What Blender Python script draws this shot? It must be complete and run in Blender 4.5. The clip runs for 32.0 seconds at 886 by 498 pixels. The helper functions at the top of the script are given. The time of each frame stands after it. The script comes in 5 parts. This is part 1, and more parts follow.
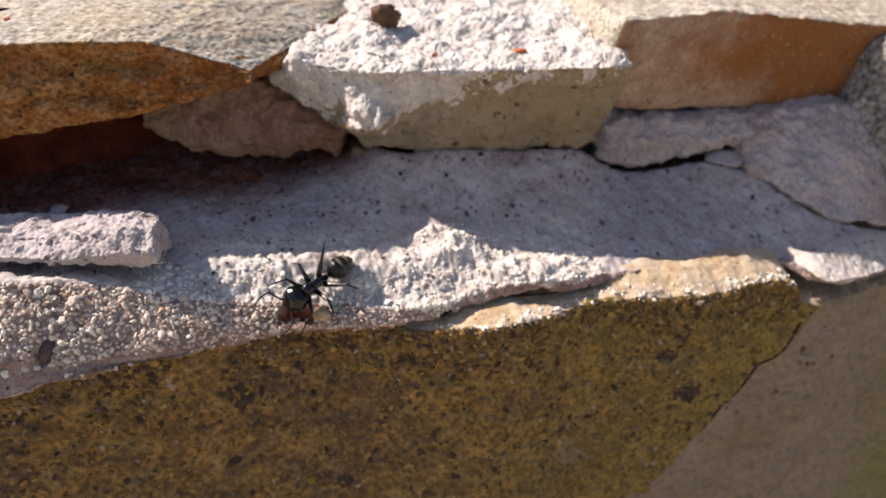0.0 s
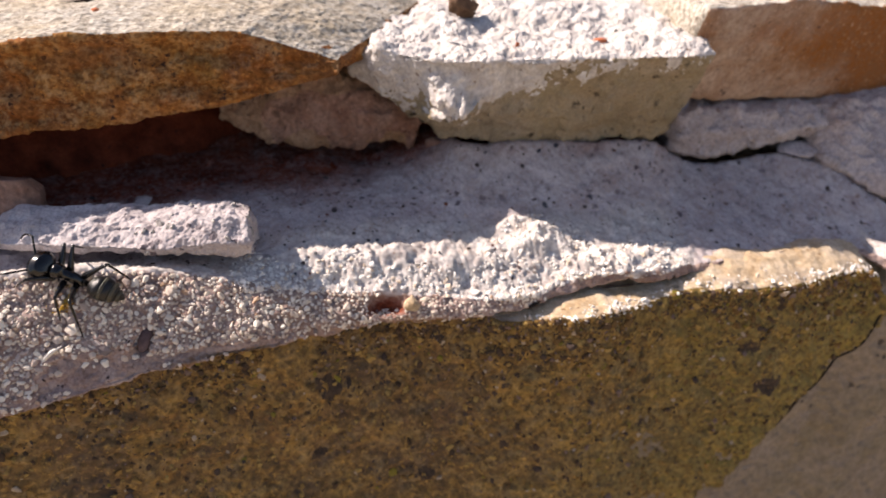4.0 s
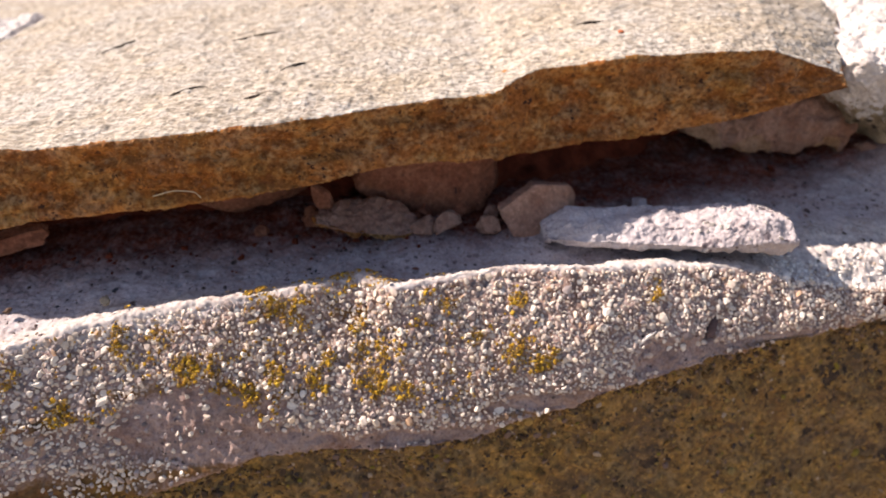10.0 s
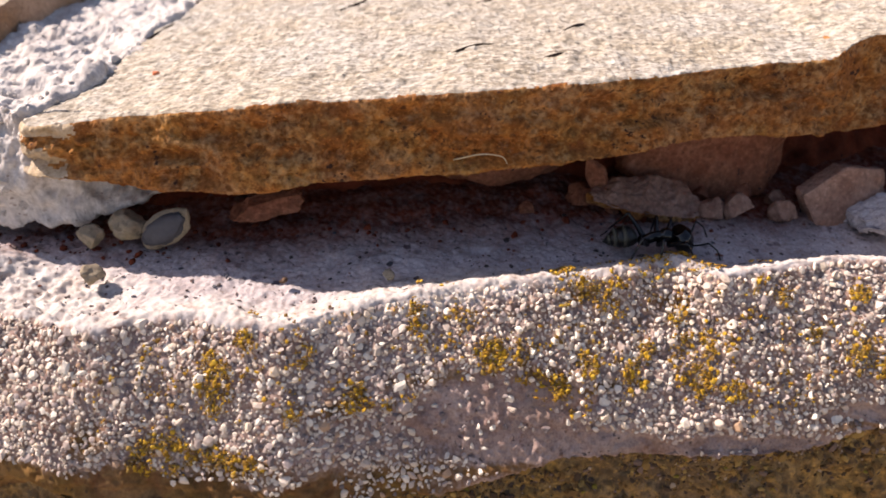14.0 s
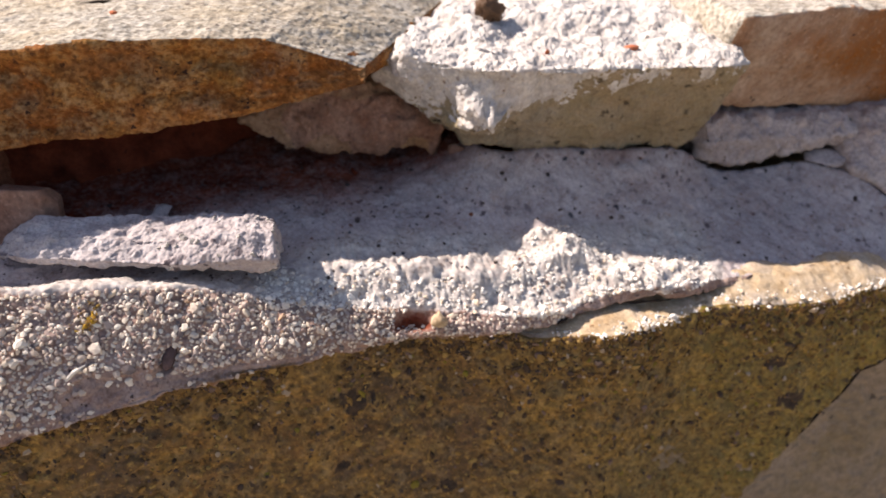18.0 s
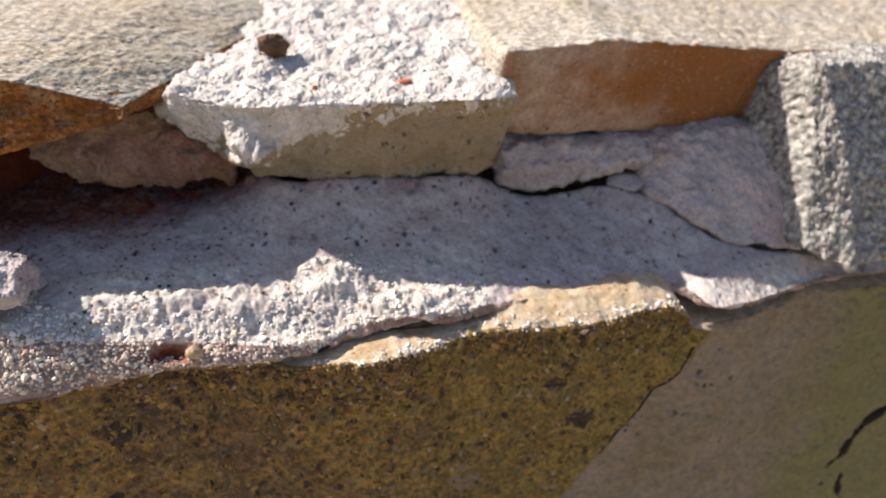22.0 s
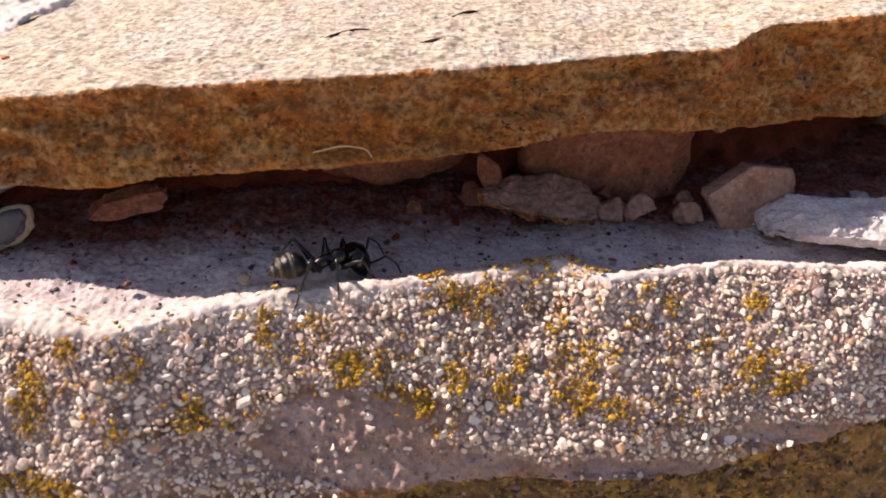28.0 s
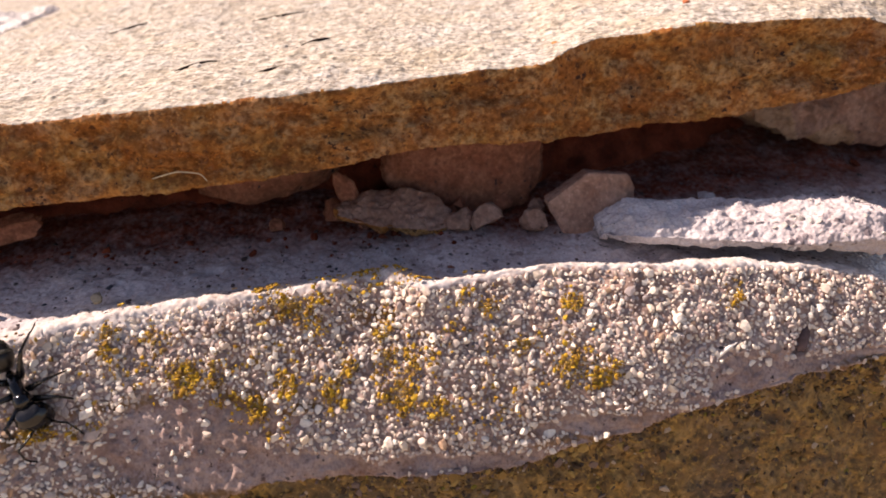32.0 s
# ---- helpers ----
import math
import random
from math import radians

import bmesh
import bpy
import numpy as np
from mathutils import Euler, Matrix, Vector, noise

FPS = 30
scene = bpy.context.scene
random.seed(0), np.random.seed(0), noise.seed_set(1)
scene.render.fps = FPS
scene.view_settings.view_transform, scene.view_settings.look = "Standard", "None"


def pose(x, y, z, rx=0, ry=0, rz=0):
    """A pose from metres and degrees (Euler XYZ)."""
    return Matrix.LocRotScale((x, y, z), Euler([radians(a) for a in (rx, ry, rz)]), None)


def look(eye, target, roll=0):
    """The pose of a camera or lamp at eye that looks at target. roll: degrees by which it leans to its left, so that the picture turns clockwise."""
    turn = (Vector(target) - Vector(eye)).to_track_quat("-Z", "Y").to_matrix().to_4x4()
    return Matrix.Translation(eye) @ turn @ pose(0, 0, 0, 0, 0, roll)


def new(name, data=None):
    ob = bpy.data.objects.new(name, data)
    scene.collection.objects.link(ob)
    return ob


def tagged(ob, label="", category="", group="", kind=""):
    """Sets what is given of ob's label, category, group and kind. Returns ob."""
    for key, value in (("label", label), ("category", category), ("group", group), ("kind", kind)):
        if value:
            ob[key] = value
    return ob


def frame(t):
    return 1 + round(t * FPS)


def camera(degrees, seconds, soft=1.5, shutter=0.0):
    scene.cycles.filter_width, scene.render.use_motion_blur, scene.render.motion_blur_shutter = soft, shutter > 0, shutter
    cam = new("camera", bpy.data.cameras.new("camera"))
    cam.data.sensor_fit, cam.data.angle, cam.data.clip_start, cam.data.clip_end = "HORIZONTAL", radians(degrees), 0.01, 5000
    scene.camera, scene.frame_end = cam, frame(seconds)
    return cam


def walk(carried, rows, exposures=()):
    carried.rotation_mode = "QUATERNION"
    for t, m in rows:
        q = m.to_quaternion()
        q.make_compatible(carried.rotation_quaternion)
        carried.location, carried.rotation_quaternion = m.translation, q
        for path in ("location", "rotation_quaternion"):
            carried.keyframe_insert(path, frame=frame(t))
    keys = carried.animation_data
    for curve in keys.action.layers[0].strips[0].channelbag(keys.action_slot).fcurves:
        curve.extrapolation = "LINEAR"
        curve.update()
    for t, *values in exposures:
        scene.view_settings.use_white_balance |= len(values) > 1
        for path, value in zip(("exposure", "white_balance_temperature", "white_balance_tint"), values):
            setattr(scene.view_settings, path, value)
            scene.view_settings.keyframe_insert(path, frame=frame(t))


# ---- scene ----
# lengths below are in centimetres unless said otherwise; CM turns them into metres
CM = 0.01
cam = camera(70.0, 32.0, soft=1.75)
# seconds, eye x, y, z (cm), yaw to the left, pitch up, roll (degrees)
ROWS = [
    (0.0, -0.000, -5.609, 4.250, -8.75, -32.07, 1.79),
    (0.5, -0.035, -5.524, 4.171, -8.78, -32.12, 2.02),
    (1.0, -0.043, -5.430, 4.147, -8.73, -32.29, 1.92),
    (1.5, -0.075, -5.392, 4.019, -8.35, -32.23, 1.59),
    (2.0, -0.222, -5.383, 3.968, -8.05, -32.08, 1.42),
    (2.5, -0.387, -5.395, 3.956, -7.99, -32.01, 1.63),
    (4.5, -1.553, -5.575, 4.128, -7.78, -32.27, 1.07),
    (5.0, -2.381, -5.652, 4.116, -7.04, -32.67, 0.98),
    (5.5, -3.164, -5.659, 4.184, -6.38, -32.70, 0.76),
    (6.0, -3.448, -5.705, 4.424, -5.32, -33.14, 0.16),
    (6.5, -3.759, -5.700, 4.469, -4.82, -32.99, -0.26),
    (7.0, -4.208, -5.643, 4.475, -4.28, -33.04, -0.30),
    (7.5, -4.467, -5.584, 4.487, -4.80, -33.17, 0.47),
    (8.0, -4.471, -5.609, 4.527, -5.09, -32.96, 0.42),
    (8.5, -4.426, -5.667, 4.628, -4.75, -33.04, -0.01),
    (9.0, -5.004, -5.642, 4.690, -4.18, -33.14, -0.71),
    (9.5, -6.201, -5.644, 4.786, -2.61, -33.48, -1.66),
    (10.0, -7.061, -5.663, 4.702, -2.10, -33.31, -1.23),
    (10.5, -8.054, -5.677, 4.646, -0.72, -32.95, -1.77),
    (11.0, -9.012, -5.712, 4.491, -0.98, -32.85, -0.85),
    (11.5, -9.941, -5.671, 4.455, -0.45, -33.07, -0.60),
    (12.0, -10.707, -5.641, 4.440, 0.26, -33.03, -0.48),
    (12.5, -11.239, -5.521, 4.306, 0.93, -32.85, -0.66),
    (13.0, -11.275, -5.395, 4.148, 0.92, -32.55, -0.37),
    (13.5, -10.977, -5.179, 3.959, 0.75, -32.46, -0.35),
    (15.5, -7.102, -4.945, 4.260, -4.26, -34.55, 2.20),
    (16.0, -5.674, -4.985, 4.263, -6.27, -34.33, 2.55),
    (16.5, -4.172, -5.023, 4.269, -7.09, -34.33, 2.46),
    (17.0, -2.890, -4.964, 4.255, -7.73, -34.91, 2.57),
    (17.5, -1.986, -5.026, 4.217, -7.95, -34.50, 2.19),
    (18.0, -1.334, -5.081, 4.366, -8.39, -33.98, 2.12),
    (18.5, -0.645, -5.200, 4.617, -8.52, -33.41, 1.82),
    (19.0, 0.052, -5.361, 4.605, -8.73, -33.38, 1.93),
    (19.5, 0.496, -5.471, 4.702, -8.69, -33.15, 1.26),
    (20.0, 0.975, -5.583, 4.720, -9.06, -32.62, 1.23),
    (20.5, 1.257, -5.538, 4.690, -9.41, -32.64, 1.42),
    (21.0, 1.459, -5.495, 4.616, -10.22, -32.67, 2.16),
    (21.5, 1.507, -5.456, 4.697, -9.96, -32.72, 1.71),
    (22.0, 1.430, -5.547, 4.732, -9.92, -32.62, 1.88),
    (22.5, 1.581, -5.684, 4.738, -9.25, -32.84, 1.91),
    (22.7, 2.142, -5.943, 4.594, -8.56, -32.96, 1.98),
    (22.8, 2.423, -6.072, 4.522, -8.21, -33.03, 2.02),
    (23.0, 2.984, -6.331, 4.377, -7.51, -33.15, 2.08),
    (23.5, 3.329, -6.780, 4.342, -6.79, -32.61, 1.53),
    (24.0, 3.153, -6.906, 4.532, -6.28, -32.45, 0.76),
    (24.5, 2.455, -6.748, 4.554, -6.38, -32.60, 0.53),
    (25.0, 0.549, -6.135, 4.249, -6.23, -33.22, 0.50),
    (25.2, -0.908, -6.034, 4.378, -5.05, -33.34, -0.61),
    (25.3, -1.637, -5.984, 4.442, -4.46, -33.40, -1.16),
    (25.5, -3.094, -5.882, 4.571, -3.29, -33.52, -2.27),
    (25.7, -4.986, -5.623, 4.528, -3.15, -33.41, -1.45),
    (25.8, -5.902, -5.438, 4.434, -2.48, -33.52, -1.19),
    (26.0, -7.066, -5.087, 4.270, -3.39, -33.41, -0.65),
    (26.2, -8.088, -5.006, 4.144, -3.57, -32.98, 0.41),
    (26.3, -8.599, -4.965, 4.081, -3.66, -32.77, 0.93),
    (26.5, -9.134, -4.744, 3.802, -4.14, -32.02, 1.60),
    (28.5, -8.963, -4.564, 3.608, 0.10, -31.85, 0.39),
    (29.0, -8.214, -4.528, 3.822, 0.35, -32.08, -0.09),
    (29.5, -7.481, -4.468, 3.734, -0.04, -31.89, -0.81),
    (30.0, -6.995, -4.504, 3.595, -0.94, -31.31, -0.42),
    (30.5, -6.971, -4.547, 3.625, -0.74, -31.12, -1.15),
    (31.0, -7.077, -4.634, 3.630, -0.29, -31.26, -1.40),
    (31.5, -7.127, -4.763, 3.810, -0.03, -31.31, -1.44),
    (32.0, -7.206, -4.937, 3.819, 0.46, -30.88, -2.07),
]


def eye_pose(x, y, z, yaw, pitch, roll):
    a, p = radians(yaw), radians(pitch)
    ahead = Vector((-math.sin(a) * math.cos(p), math.cos(a) * math.cos(p), math.sin(p)))
    eye = Vector((x, y, z)) * CM
    return look(eye, eye + ahead, roll)


walk(cam, [(t, eye_pose(*row)) for t, *row in ROWS], exposures=[(t, e, kelvin, tint) for t, e, kelvin, tint in ((0.0, 0.66, 7000, 19), (5.0, 0.79, 7050, 22), (9.0, 0.86, 7100, 22.5), (13.0, 0.80, 7050, 23.5), (16.0, 0.82, 7150, 23.5), (19.0, 0.71, 6900, 17.5), (24.0, 0.72, 6800, 15), (26.5, 0.87, 7100, 23), (28.5, 0.83, 7500, 28), (32.0, 0.89, 7500, 28))])
cam.data.dof.use_dof, cam.data.dof.focus_distance, cam.data.dof.aperture_fstop = True, 0.068, 27.0

# ---- light: low sun from behind the wall and from its left end, clear sky ----
SUN = Vector((-1.0, 0.43, 1.0)).normalized()
world = bpy.data.worlds.new("sky")
scene.world = world
world.use_nodes = True
sky = world.node_tree.nodes.new("ShaderNodeTexSky")
sky.sky_type, sky.sun_disc = "NISHITA", False
sky.sun_elevation, sky.sun_rotation = math.asin(SUN.z), math.atan2(SUN.x, SUN.y)
world.node_tree.links.new(sky.outputs[0], world.node_tree.nodes["Background"].inputs[0])
world.node_tree.nodes["Background"].inputs[1].default_value = 0.085
sun_data = bpy.data.lights.new("sun", "SUN")
sun_data.energy, sun_data.angle, sun_data.color = 5.0, radians(0.5), (1.0, 0.95, 0.86)
sun = new("sun", sun_data)
sun.matrix_world = look(SUN * 3, (0, 0, 0))


# ---- materials ----
class Nodes:
    """The nodes of one material, with short ways to add the usual ones."""

    def __init__(self, name, rough, spec):
        self.m = bpy.data.materials.new(name)
        self.m.use_nodes = True
        self.n, self.l = self.m.node_tree.nodes, self.m.node_tree.links
        self.b = self.n["Principled BSDF"]
        self.b.inputs["Roughness"].default_value, self.b.inputs["Specular IOR Level"].default_value = rough, spec
        self.at = self.n.new("ShaderNodeTexCoord").outputs["Object"]

    def put(self, socket, v):
        if isinstance(v, tuple):
            socket.default_value = (*v, 1)
        elif isinstance(v, (float, int)):
            socket.default_value = v
        else:
            self.l.new(v, socket)

    def mapped(self, stretch):
        mp = self.n.new("ShaderNodeMapping")
        mp.inputs["Scale"].default_value = stretch
        self.l.new(self.at, mp.inputs[0])
        return mp.outputs[0]

    def tex(self, where, s, d=5.0, r=0.6):
        t = self.n.new("ShaderNodeTexNoise")
        t.inputs["Scale"].default_value, t.inputs["Detail"].default_value, t.inputs["Roughness"].default_value = s, d, r
        self.l.new(where, t.inputs[0])
        return t.outputs[0]

    def mix(self, f, a, c, kind="MIX"):
        x = self.n.new("ShaderNodeMix")
        x.data_type, x.blend_type = "RGBA", kind
        for socket, v in ((x.inputs[0], f), (x.inputs[6], a), (x.inputs[7], c)):
            self.put(socket, v)
        return x.outputs[2]

    def ramp(self, f, lo, hi, top=1.0, low=0.0):
        r = self.n.new("ShaderNodeMapRange")
        r.inputs[1].default_value, r.inputs[2].default_value, r.inputs[3].default_value, r.inputs[4].default_value = lo, hi, low, top
        self.l.new(f, r.inputs[0])
        return r.outputs[0]

    def sum(self, kind, a, c, d=0.0):
        x = self.n.new("ShaderNodeMath")
        x.operation = kind
        for k, v in enumerate((a, c, d)):
            self.put(x.inputs[k], v)
        return x.outputs[0]

    def relief(self, height, strength, distance):
        u = self.n.new("ShaderNodeBump")
        u.inputs["Strength"].default_value, u.inputs["Distance"].default_value = strength, distance
        self.l.new(height, u.inputs["Height"])
        self.l.new(u.outputs[0], self.b.inputs["Normal"])


def paint(k, dark, pale, third=None, scale=200.0, specks=0.0, speck=(0.03, 0.025, 0.025), speck_scale=900.0, amount=0.3, stretch=(1, 1, 1), grain=2500.0, stain=0.35, rust=None, patch=()):
    """The colour of a mineral surface and the height of its grain: two tones, patches, fine stains and uneven specks."""
    mp = k.mapped(stretch)
    body = k.tex(mp, scale)
    colour = k.mix(k.ramp(body, 0.36, 0.64), dark, pale)
    if third:
        colour = k.mix(k.ramp(k.tex(mp, scale * 0.45, 6.0), 0.5, 0.66, amount), colour, third)
    for size, tone, much in patch:
        colour = k.mix(k.ramp(k.tex(mp, size, 7.0, 0.7), 0.47, 0.6, much), colour, tone)
    if rust:
        # a stain that sets in along x, between two places in metres, with a ragged rim
        lo, hi, tone, *much = rust
        part_x = k.n.new("ShaderNodeSeparateXYZ")
        k.l.new(k.at, part_x.inputs[0])
        colour = k.mix(k.ramp(k.sum("MULTIPLY_ADD", k.tex(mp, 55, 7.0, 0.7), 0.06, part_x.outputs[0]), lo + 0.03, hi + 0.03, *(much or [0.9])), colour, tone)
    colour = k.mix(k.ramp(k.tex(mp, grain, 3.0), 0.40, 0.66, stain), colour, tuple(c * 0.45 for c in dark))
    colour = k.mix(k.ramp(k.tex(mp, grain * 1.3, 2.0), 0.58, 0.72, stain * 0.6), colour, tuple(min(c * 1.35, 0.9) for c in pale))
    if specks:
        v = k.n.new("ShaderNodeTexVoronoi")
        v.inputs["Scale"].default_value = speck_scale
        shake, push = k.n.new("ShaderNodeTexNoise"), k.n.new("ShaderNodeMixRGB")
        shake.inputs["Scale"].default_value, shake.inputs["Detail"].default_value = speck_scale * 1.6, 3.0
        k.l.new(mp, shake.inputs[0])
        push.blend_type = "ADD"
        push.inputs[0].default_value = 1.3 / speck_scale
        k.l.new(mp, push.inputs[1])
        k.l.new(shake.outputs["Color"], push.inputs[2])
        k.l.new(push.outputs[0], v.inputs[0])
        cells = k.n.new("ShaderNodeSeparateColor")
        k.l.new(v.outputs["Color"], cells.inputs[0])
        pick = k.ramp(cells.outputs[0], specks * 1.6, specks * 1.6 + 0.01, 0.0, 1.0)
        size = k.sum("MULTIPLY_ADD", cells.outputs[1], -0.36, v.outputs["Distance"])
        near = k.ramp(size, 0.14, 0.02)
        clump = k.ramp(k.tex(mp, speck_scale * 0.13, 3.0), 0.40, 0.62)
        colour = k.mix(k.sum("MULTIPLY", k.sum("MULTIPLY", pick, near), clump), colour, speck)
    height = k.sum("MULTIPLY_ADD", body, 0.9, k.tex(mp, grain * 0.6, 4.0))
    return colour, height


def mat(name, dark, pale, third=None, scale=200.0, rough=0.9, bump=0.3, spec=0.2, detail=0.00012, **more):
    k = Nodes(name, rough, spec)
    colour, height = paint(k, dark, pale, third, scale, **more)
    k.l.new(colour, k.b.inputs["Base Color"])
    k.relief(height, bump, detail)
    return k.m


def layered(name, base, layers, rough=0.9, bump=0.8, spec=0.2, detail=0.00014):
    """One surface on which other ones set in where a named value of the mesh passes one half, with ragged rims."""
    k = Nodes(name, rough, spec)
    colour, height = paint(k, **base)
    ragged = k.sum("ADD", k.sum("MULTIPLY", k.sum("SUBTRACT", k.tex(k.at, 1500, 4.0), 0.5), 1.1), k.sum("MULTIPLY", k.sum("SUBTRACT", k.tex(k.at, 350, 4.0), 0.5), 0.9))
    for value, width, look_of in layers:
        given = k.n.new("ShaderNodeAttribute")
        given.attribute_name = value
        f = k.ramp(k.sum("ADD", given.outputs["Fac"], ragged), 0.5 - width, 0.5 + width)
        c, h = paint(k, **look_of)
        colour = k.mix(f, colour, c)
        height = k.sum("ADD", k.sum("MULTIPLY", height, k.sum("SUBTRACT", 1.0, f)), k.sum("MULTIPLY", h, f))
    k.l.new(colour, k.b.inputs["Base Color"])
    k.relief(height, bump, detail)
    return k.m


def flat(name, colour, rough=0.5, spec=0.5, bump=0.0, scale=4000.0):
    m = bpy.data.materials.new(name)
    m.use_nodes = True
    n, l = m.node_tree.nodes, m.node_tree.links
    b = n["Principled BSDF"]
    b.inputs["Roughness"].default_value, b.inputs["Specular IOR Level"].default_value = rough, spec
    t, r = n.new("ShaderNodeTexNoise"), n.new("ShaderNodeMix")
    t.inputs["Scale"].default_value, t.inputs["Detail"].default_value = scale, 4.0
    at = n.new("ShaderNodeTexCoord")
    l.new(at.outputs["Object"], t.inputs[0])
    r.data_type = "RGBA"
    r.inputs[6].default_value, r.inputs[7].default_value = (*(c * 0.55 for c in colour), 1), (*(min(c * 1.3, 0.95) for c in colour), 1)
    l.new(t.outputs[0], r.inputs[0])
    l.new(r.outputs[2], b.inputs["Base Color"])
    if bump:
        u = n.new("ShaderNodeBump")
        u.inputs["Strength"].default_value, u.inputs["Distance"].default_value = bump, 0.0001
        l.new(t.outputs[0], u.inputs["Height"])
        l.new(u.outputs[0], b.inputs["Normal"])
    return m


LEDGE = dict(dark=(0.44, 0.39, 0.388), pale=(0.62, 0.575, 0.575), third=(0.46, 0.37, 0.35), scale=260, specks=0.42, speck_scale=850, speck=(0.10, 0.08, 0.09), amount=0.5, grain=3200, patch=((130, (0.39, 0.335, 0.33), 0.4), (400, (0.30, 0.25, 0.245), 0.35)))
SANDY = dict(dark=(0.29, 0.20, 0.17), pale=(0.45, 0.34, 0.30), third=(0.27, 0.17, 0.11), scale=260, specks=0.2, speck_scale=2000, amount=0.5, grain=3000, patch=((45, (0.31, 0.195, 0.13), 0.5), (220, (0.46, 0.36, 0.32), 0.35)))
ALGAE = dict(dark=(0.12, 0.062, 0.022), pale=(0.29, 0.165, 0.07), third=(0.26, 0.14, 0.025), scale=320, specks=0.14, speck_scale=2000, amount=0.6, grain=2400)
LIME = dict(dark=(0.48, 0.44, 0.41), pale=(0.68, 0.64, 0.60), third=(0.56, 0.46, 0.38), scale=500, specks=0.16, speck_scale=1500, speck=(0.24, 0.18, 0.15), amount=0.35, grain=1800, stain=0.4)
# red earth, with the shade and warm bounce under the slab in its tones
SHADED_EARTH = dict(dark=(0.085, 0.016, 0.007), pale=(0.21, 0.048, 0.022), third=(0.035, 0.010, 0.006), scale=300, specks=0.06, speck_scale=1500, speck=(0.03, 0.012, 0.01), patch=((180, (0.26, 0.09, 0.055), 0.4),))
M_BED = layered("lime mortar bed", LEDGE, (("white", 0.3, LIME), ("face", 0.15, SANDY), ("algae", 0.35, ALGAE), ("earth", 0.6, SHADED_EARTH)))
M_MORTAR = mat("pale lime mortar", bump=0.7, **LEDGE)
M_WHITE = mat("white lime mortar", rough=0.9, bump=0.9, detail=0.00018, **LIME)
GRIT = ((0.0, (0.17, 0.09, 0.025)), (0.25, (0.30, 0.17, 0.045)), (0.45, (0.08, 0.045, 0.022)), (0.66, (0.38, 0.24, 0.07)), (0.78, (0.07, 0.045, 0.034)), (0.86, (0.20, 0.13, 0.10)), (0.93, (0.42, 0.32, 0.22)), (0.97, (0.22, 0.17, 0.02)))
M_TAN = mat("tan weathered mortar", (0.27, 0.215, 0.148), (0.39, 0.325, 0.24), (0.27, 0.22, 0.11), 150, specks=0.22, speck_scale=750, bump=0.9, speck=(0.035, 0.026, 0.02), amount=0.6, patch=((70, (0.36, 0.26, 0.16), 0.5), (160, (0.24, 0.19, 0.10), 0.4)))
M_BROWN = mat("brown ironstone", (0.155, 0.082, 0.017), (0.42, 0.235, 0.052), (0.07, 0.038, 0.018), 450, specks=0.22, speck_scale=1100, bump=1.0, speck=(0.045, 0.028, 0.02), amount=0.6, rough=0.7, spec=0.4, grain=1300, stain=0.85, detail=0.00025, rust=(0.075, 0.125, (0.235, 0.185, 0.03), 0.6), patch=((18, (0.34, 0.185, 0.03), 0.6), (30, (0.30, 0.125, 0.03), 0.5), (45, (0.125, 0.072, 0.05), 0.6), (80, (0.10, 0.055, 0.03), 0.55), (120, (0.40, 0.23, 0.035), 0.45), (170, (0.06, 0.036, 0.024), 0.6), (420, (0.46, 0.33, 0.16), 0.25)))
M_SPOT = mat("dark iron spot", (0.045, 0.032, 0.025), (0.10, 0.065, 0.04), None, 700, bump=1.0, grain=1500)
M_OLIVE = mat("olive pale stone", (0.215, 0.16, 0.11), (0.32, 0.255, 0.19), (0.24, 0.175, 0.09), 150, specks=0.06, speck_scale=700, bump=0.7, amount=0.6, rough=0.8, grain=900, stain=0.45, patch=((32, (0.20, 0.155, 0.085), 0.55), (70, (0.36, 0.29, 0.24), 0.35), (150, (0.15, 0.105, 0.06), 0.35)), rust=(0.004, 0.022, (0.20, 0.18, 0.07)))
M_SLAB = mat("beige sandstone", (0.35, 0.295, 0.22), (0.56, 0.515, 0.44), (0.45, 0.37, 0.27), 900, specks=0.3, speck_scale=1800, bump=1.0, amount=0.45, speck=(0.18, 0.14, 0.11), stretch=(0.6, 1, 1), grain=1500, stain=0.9, detail=0.0002, patch=((45, (0.48, 0.385, 0.25), 0.4), (70, (0.50, 0.49, 0.46), 0.5)))
M_CRUST = mat("ochre stone crust", (0.40, 0.28, 0.16), (0.60, 0.48, 0.34), (0.50, 0.43, 0.37), 420, specks=0.10, speck_scale=1500, bump=0.9, amount=0.6, speck=(0.2, 0.12, 0.06))
M_OCHRE = mat("ochre broken sandstone", (0.25, 0.080, 0.016), (0.46, 0.19, 0.045), (0.12, 0.042, 0.016), 480, specks=0.34, speck_scale=1400, bump=1.0, amount=0.7, speck=(0.05, 0.022, 0.014), stretch=(0.9, 1, 1.1), grain=1600, stain=0.85, detail=0.00025, patch=((40, (0.28, 0.095, 0.025), 0.6), (70, (0.44, 0.25, 0.10), 0.3), (120, (0.12, 0.042, 0.018), 0.55), (210, (0.52, 0.31, 0.06), 0.3), (420, (0.56, 0.42, 0.28), 0.25)))
M_OCHRE_PALE = mat("pinkish ochre stone", (0.34, 0.205, 0.13), (0.48, 0.32, 0.22), (0.30, 0.14, 0.045), 150, specks=0.08, speck_scale=1600, bump=0.7, amount=0.8, grain=1800, stain=0.5, patch=((70, (0.28, 0.15, 0.08), 0.45),))
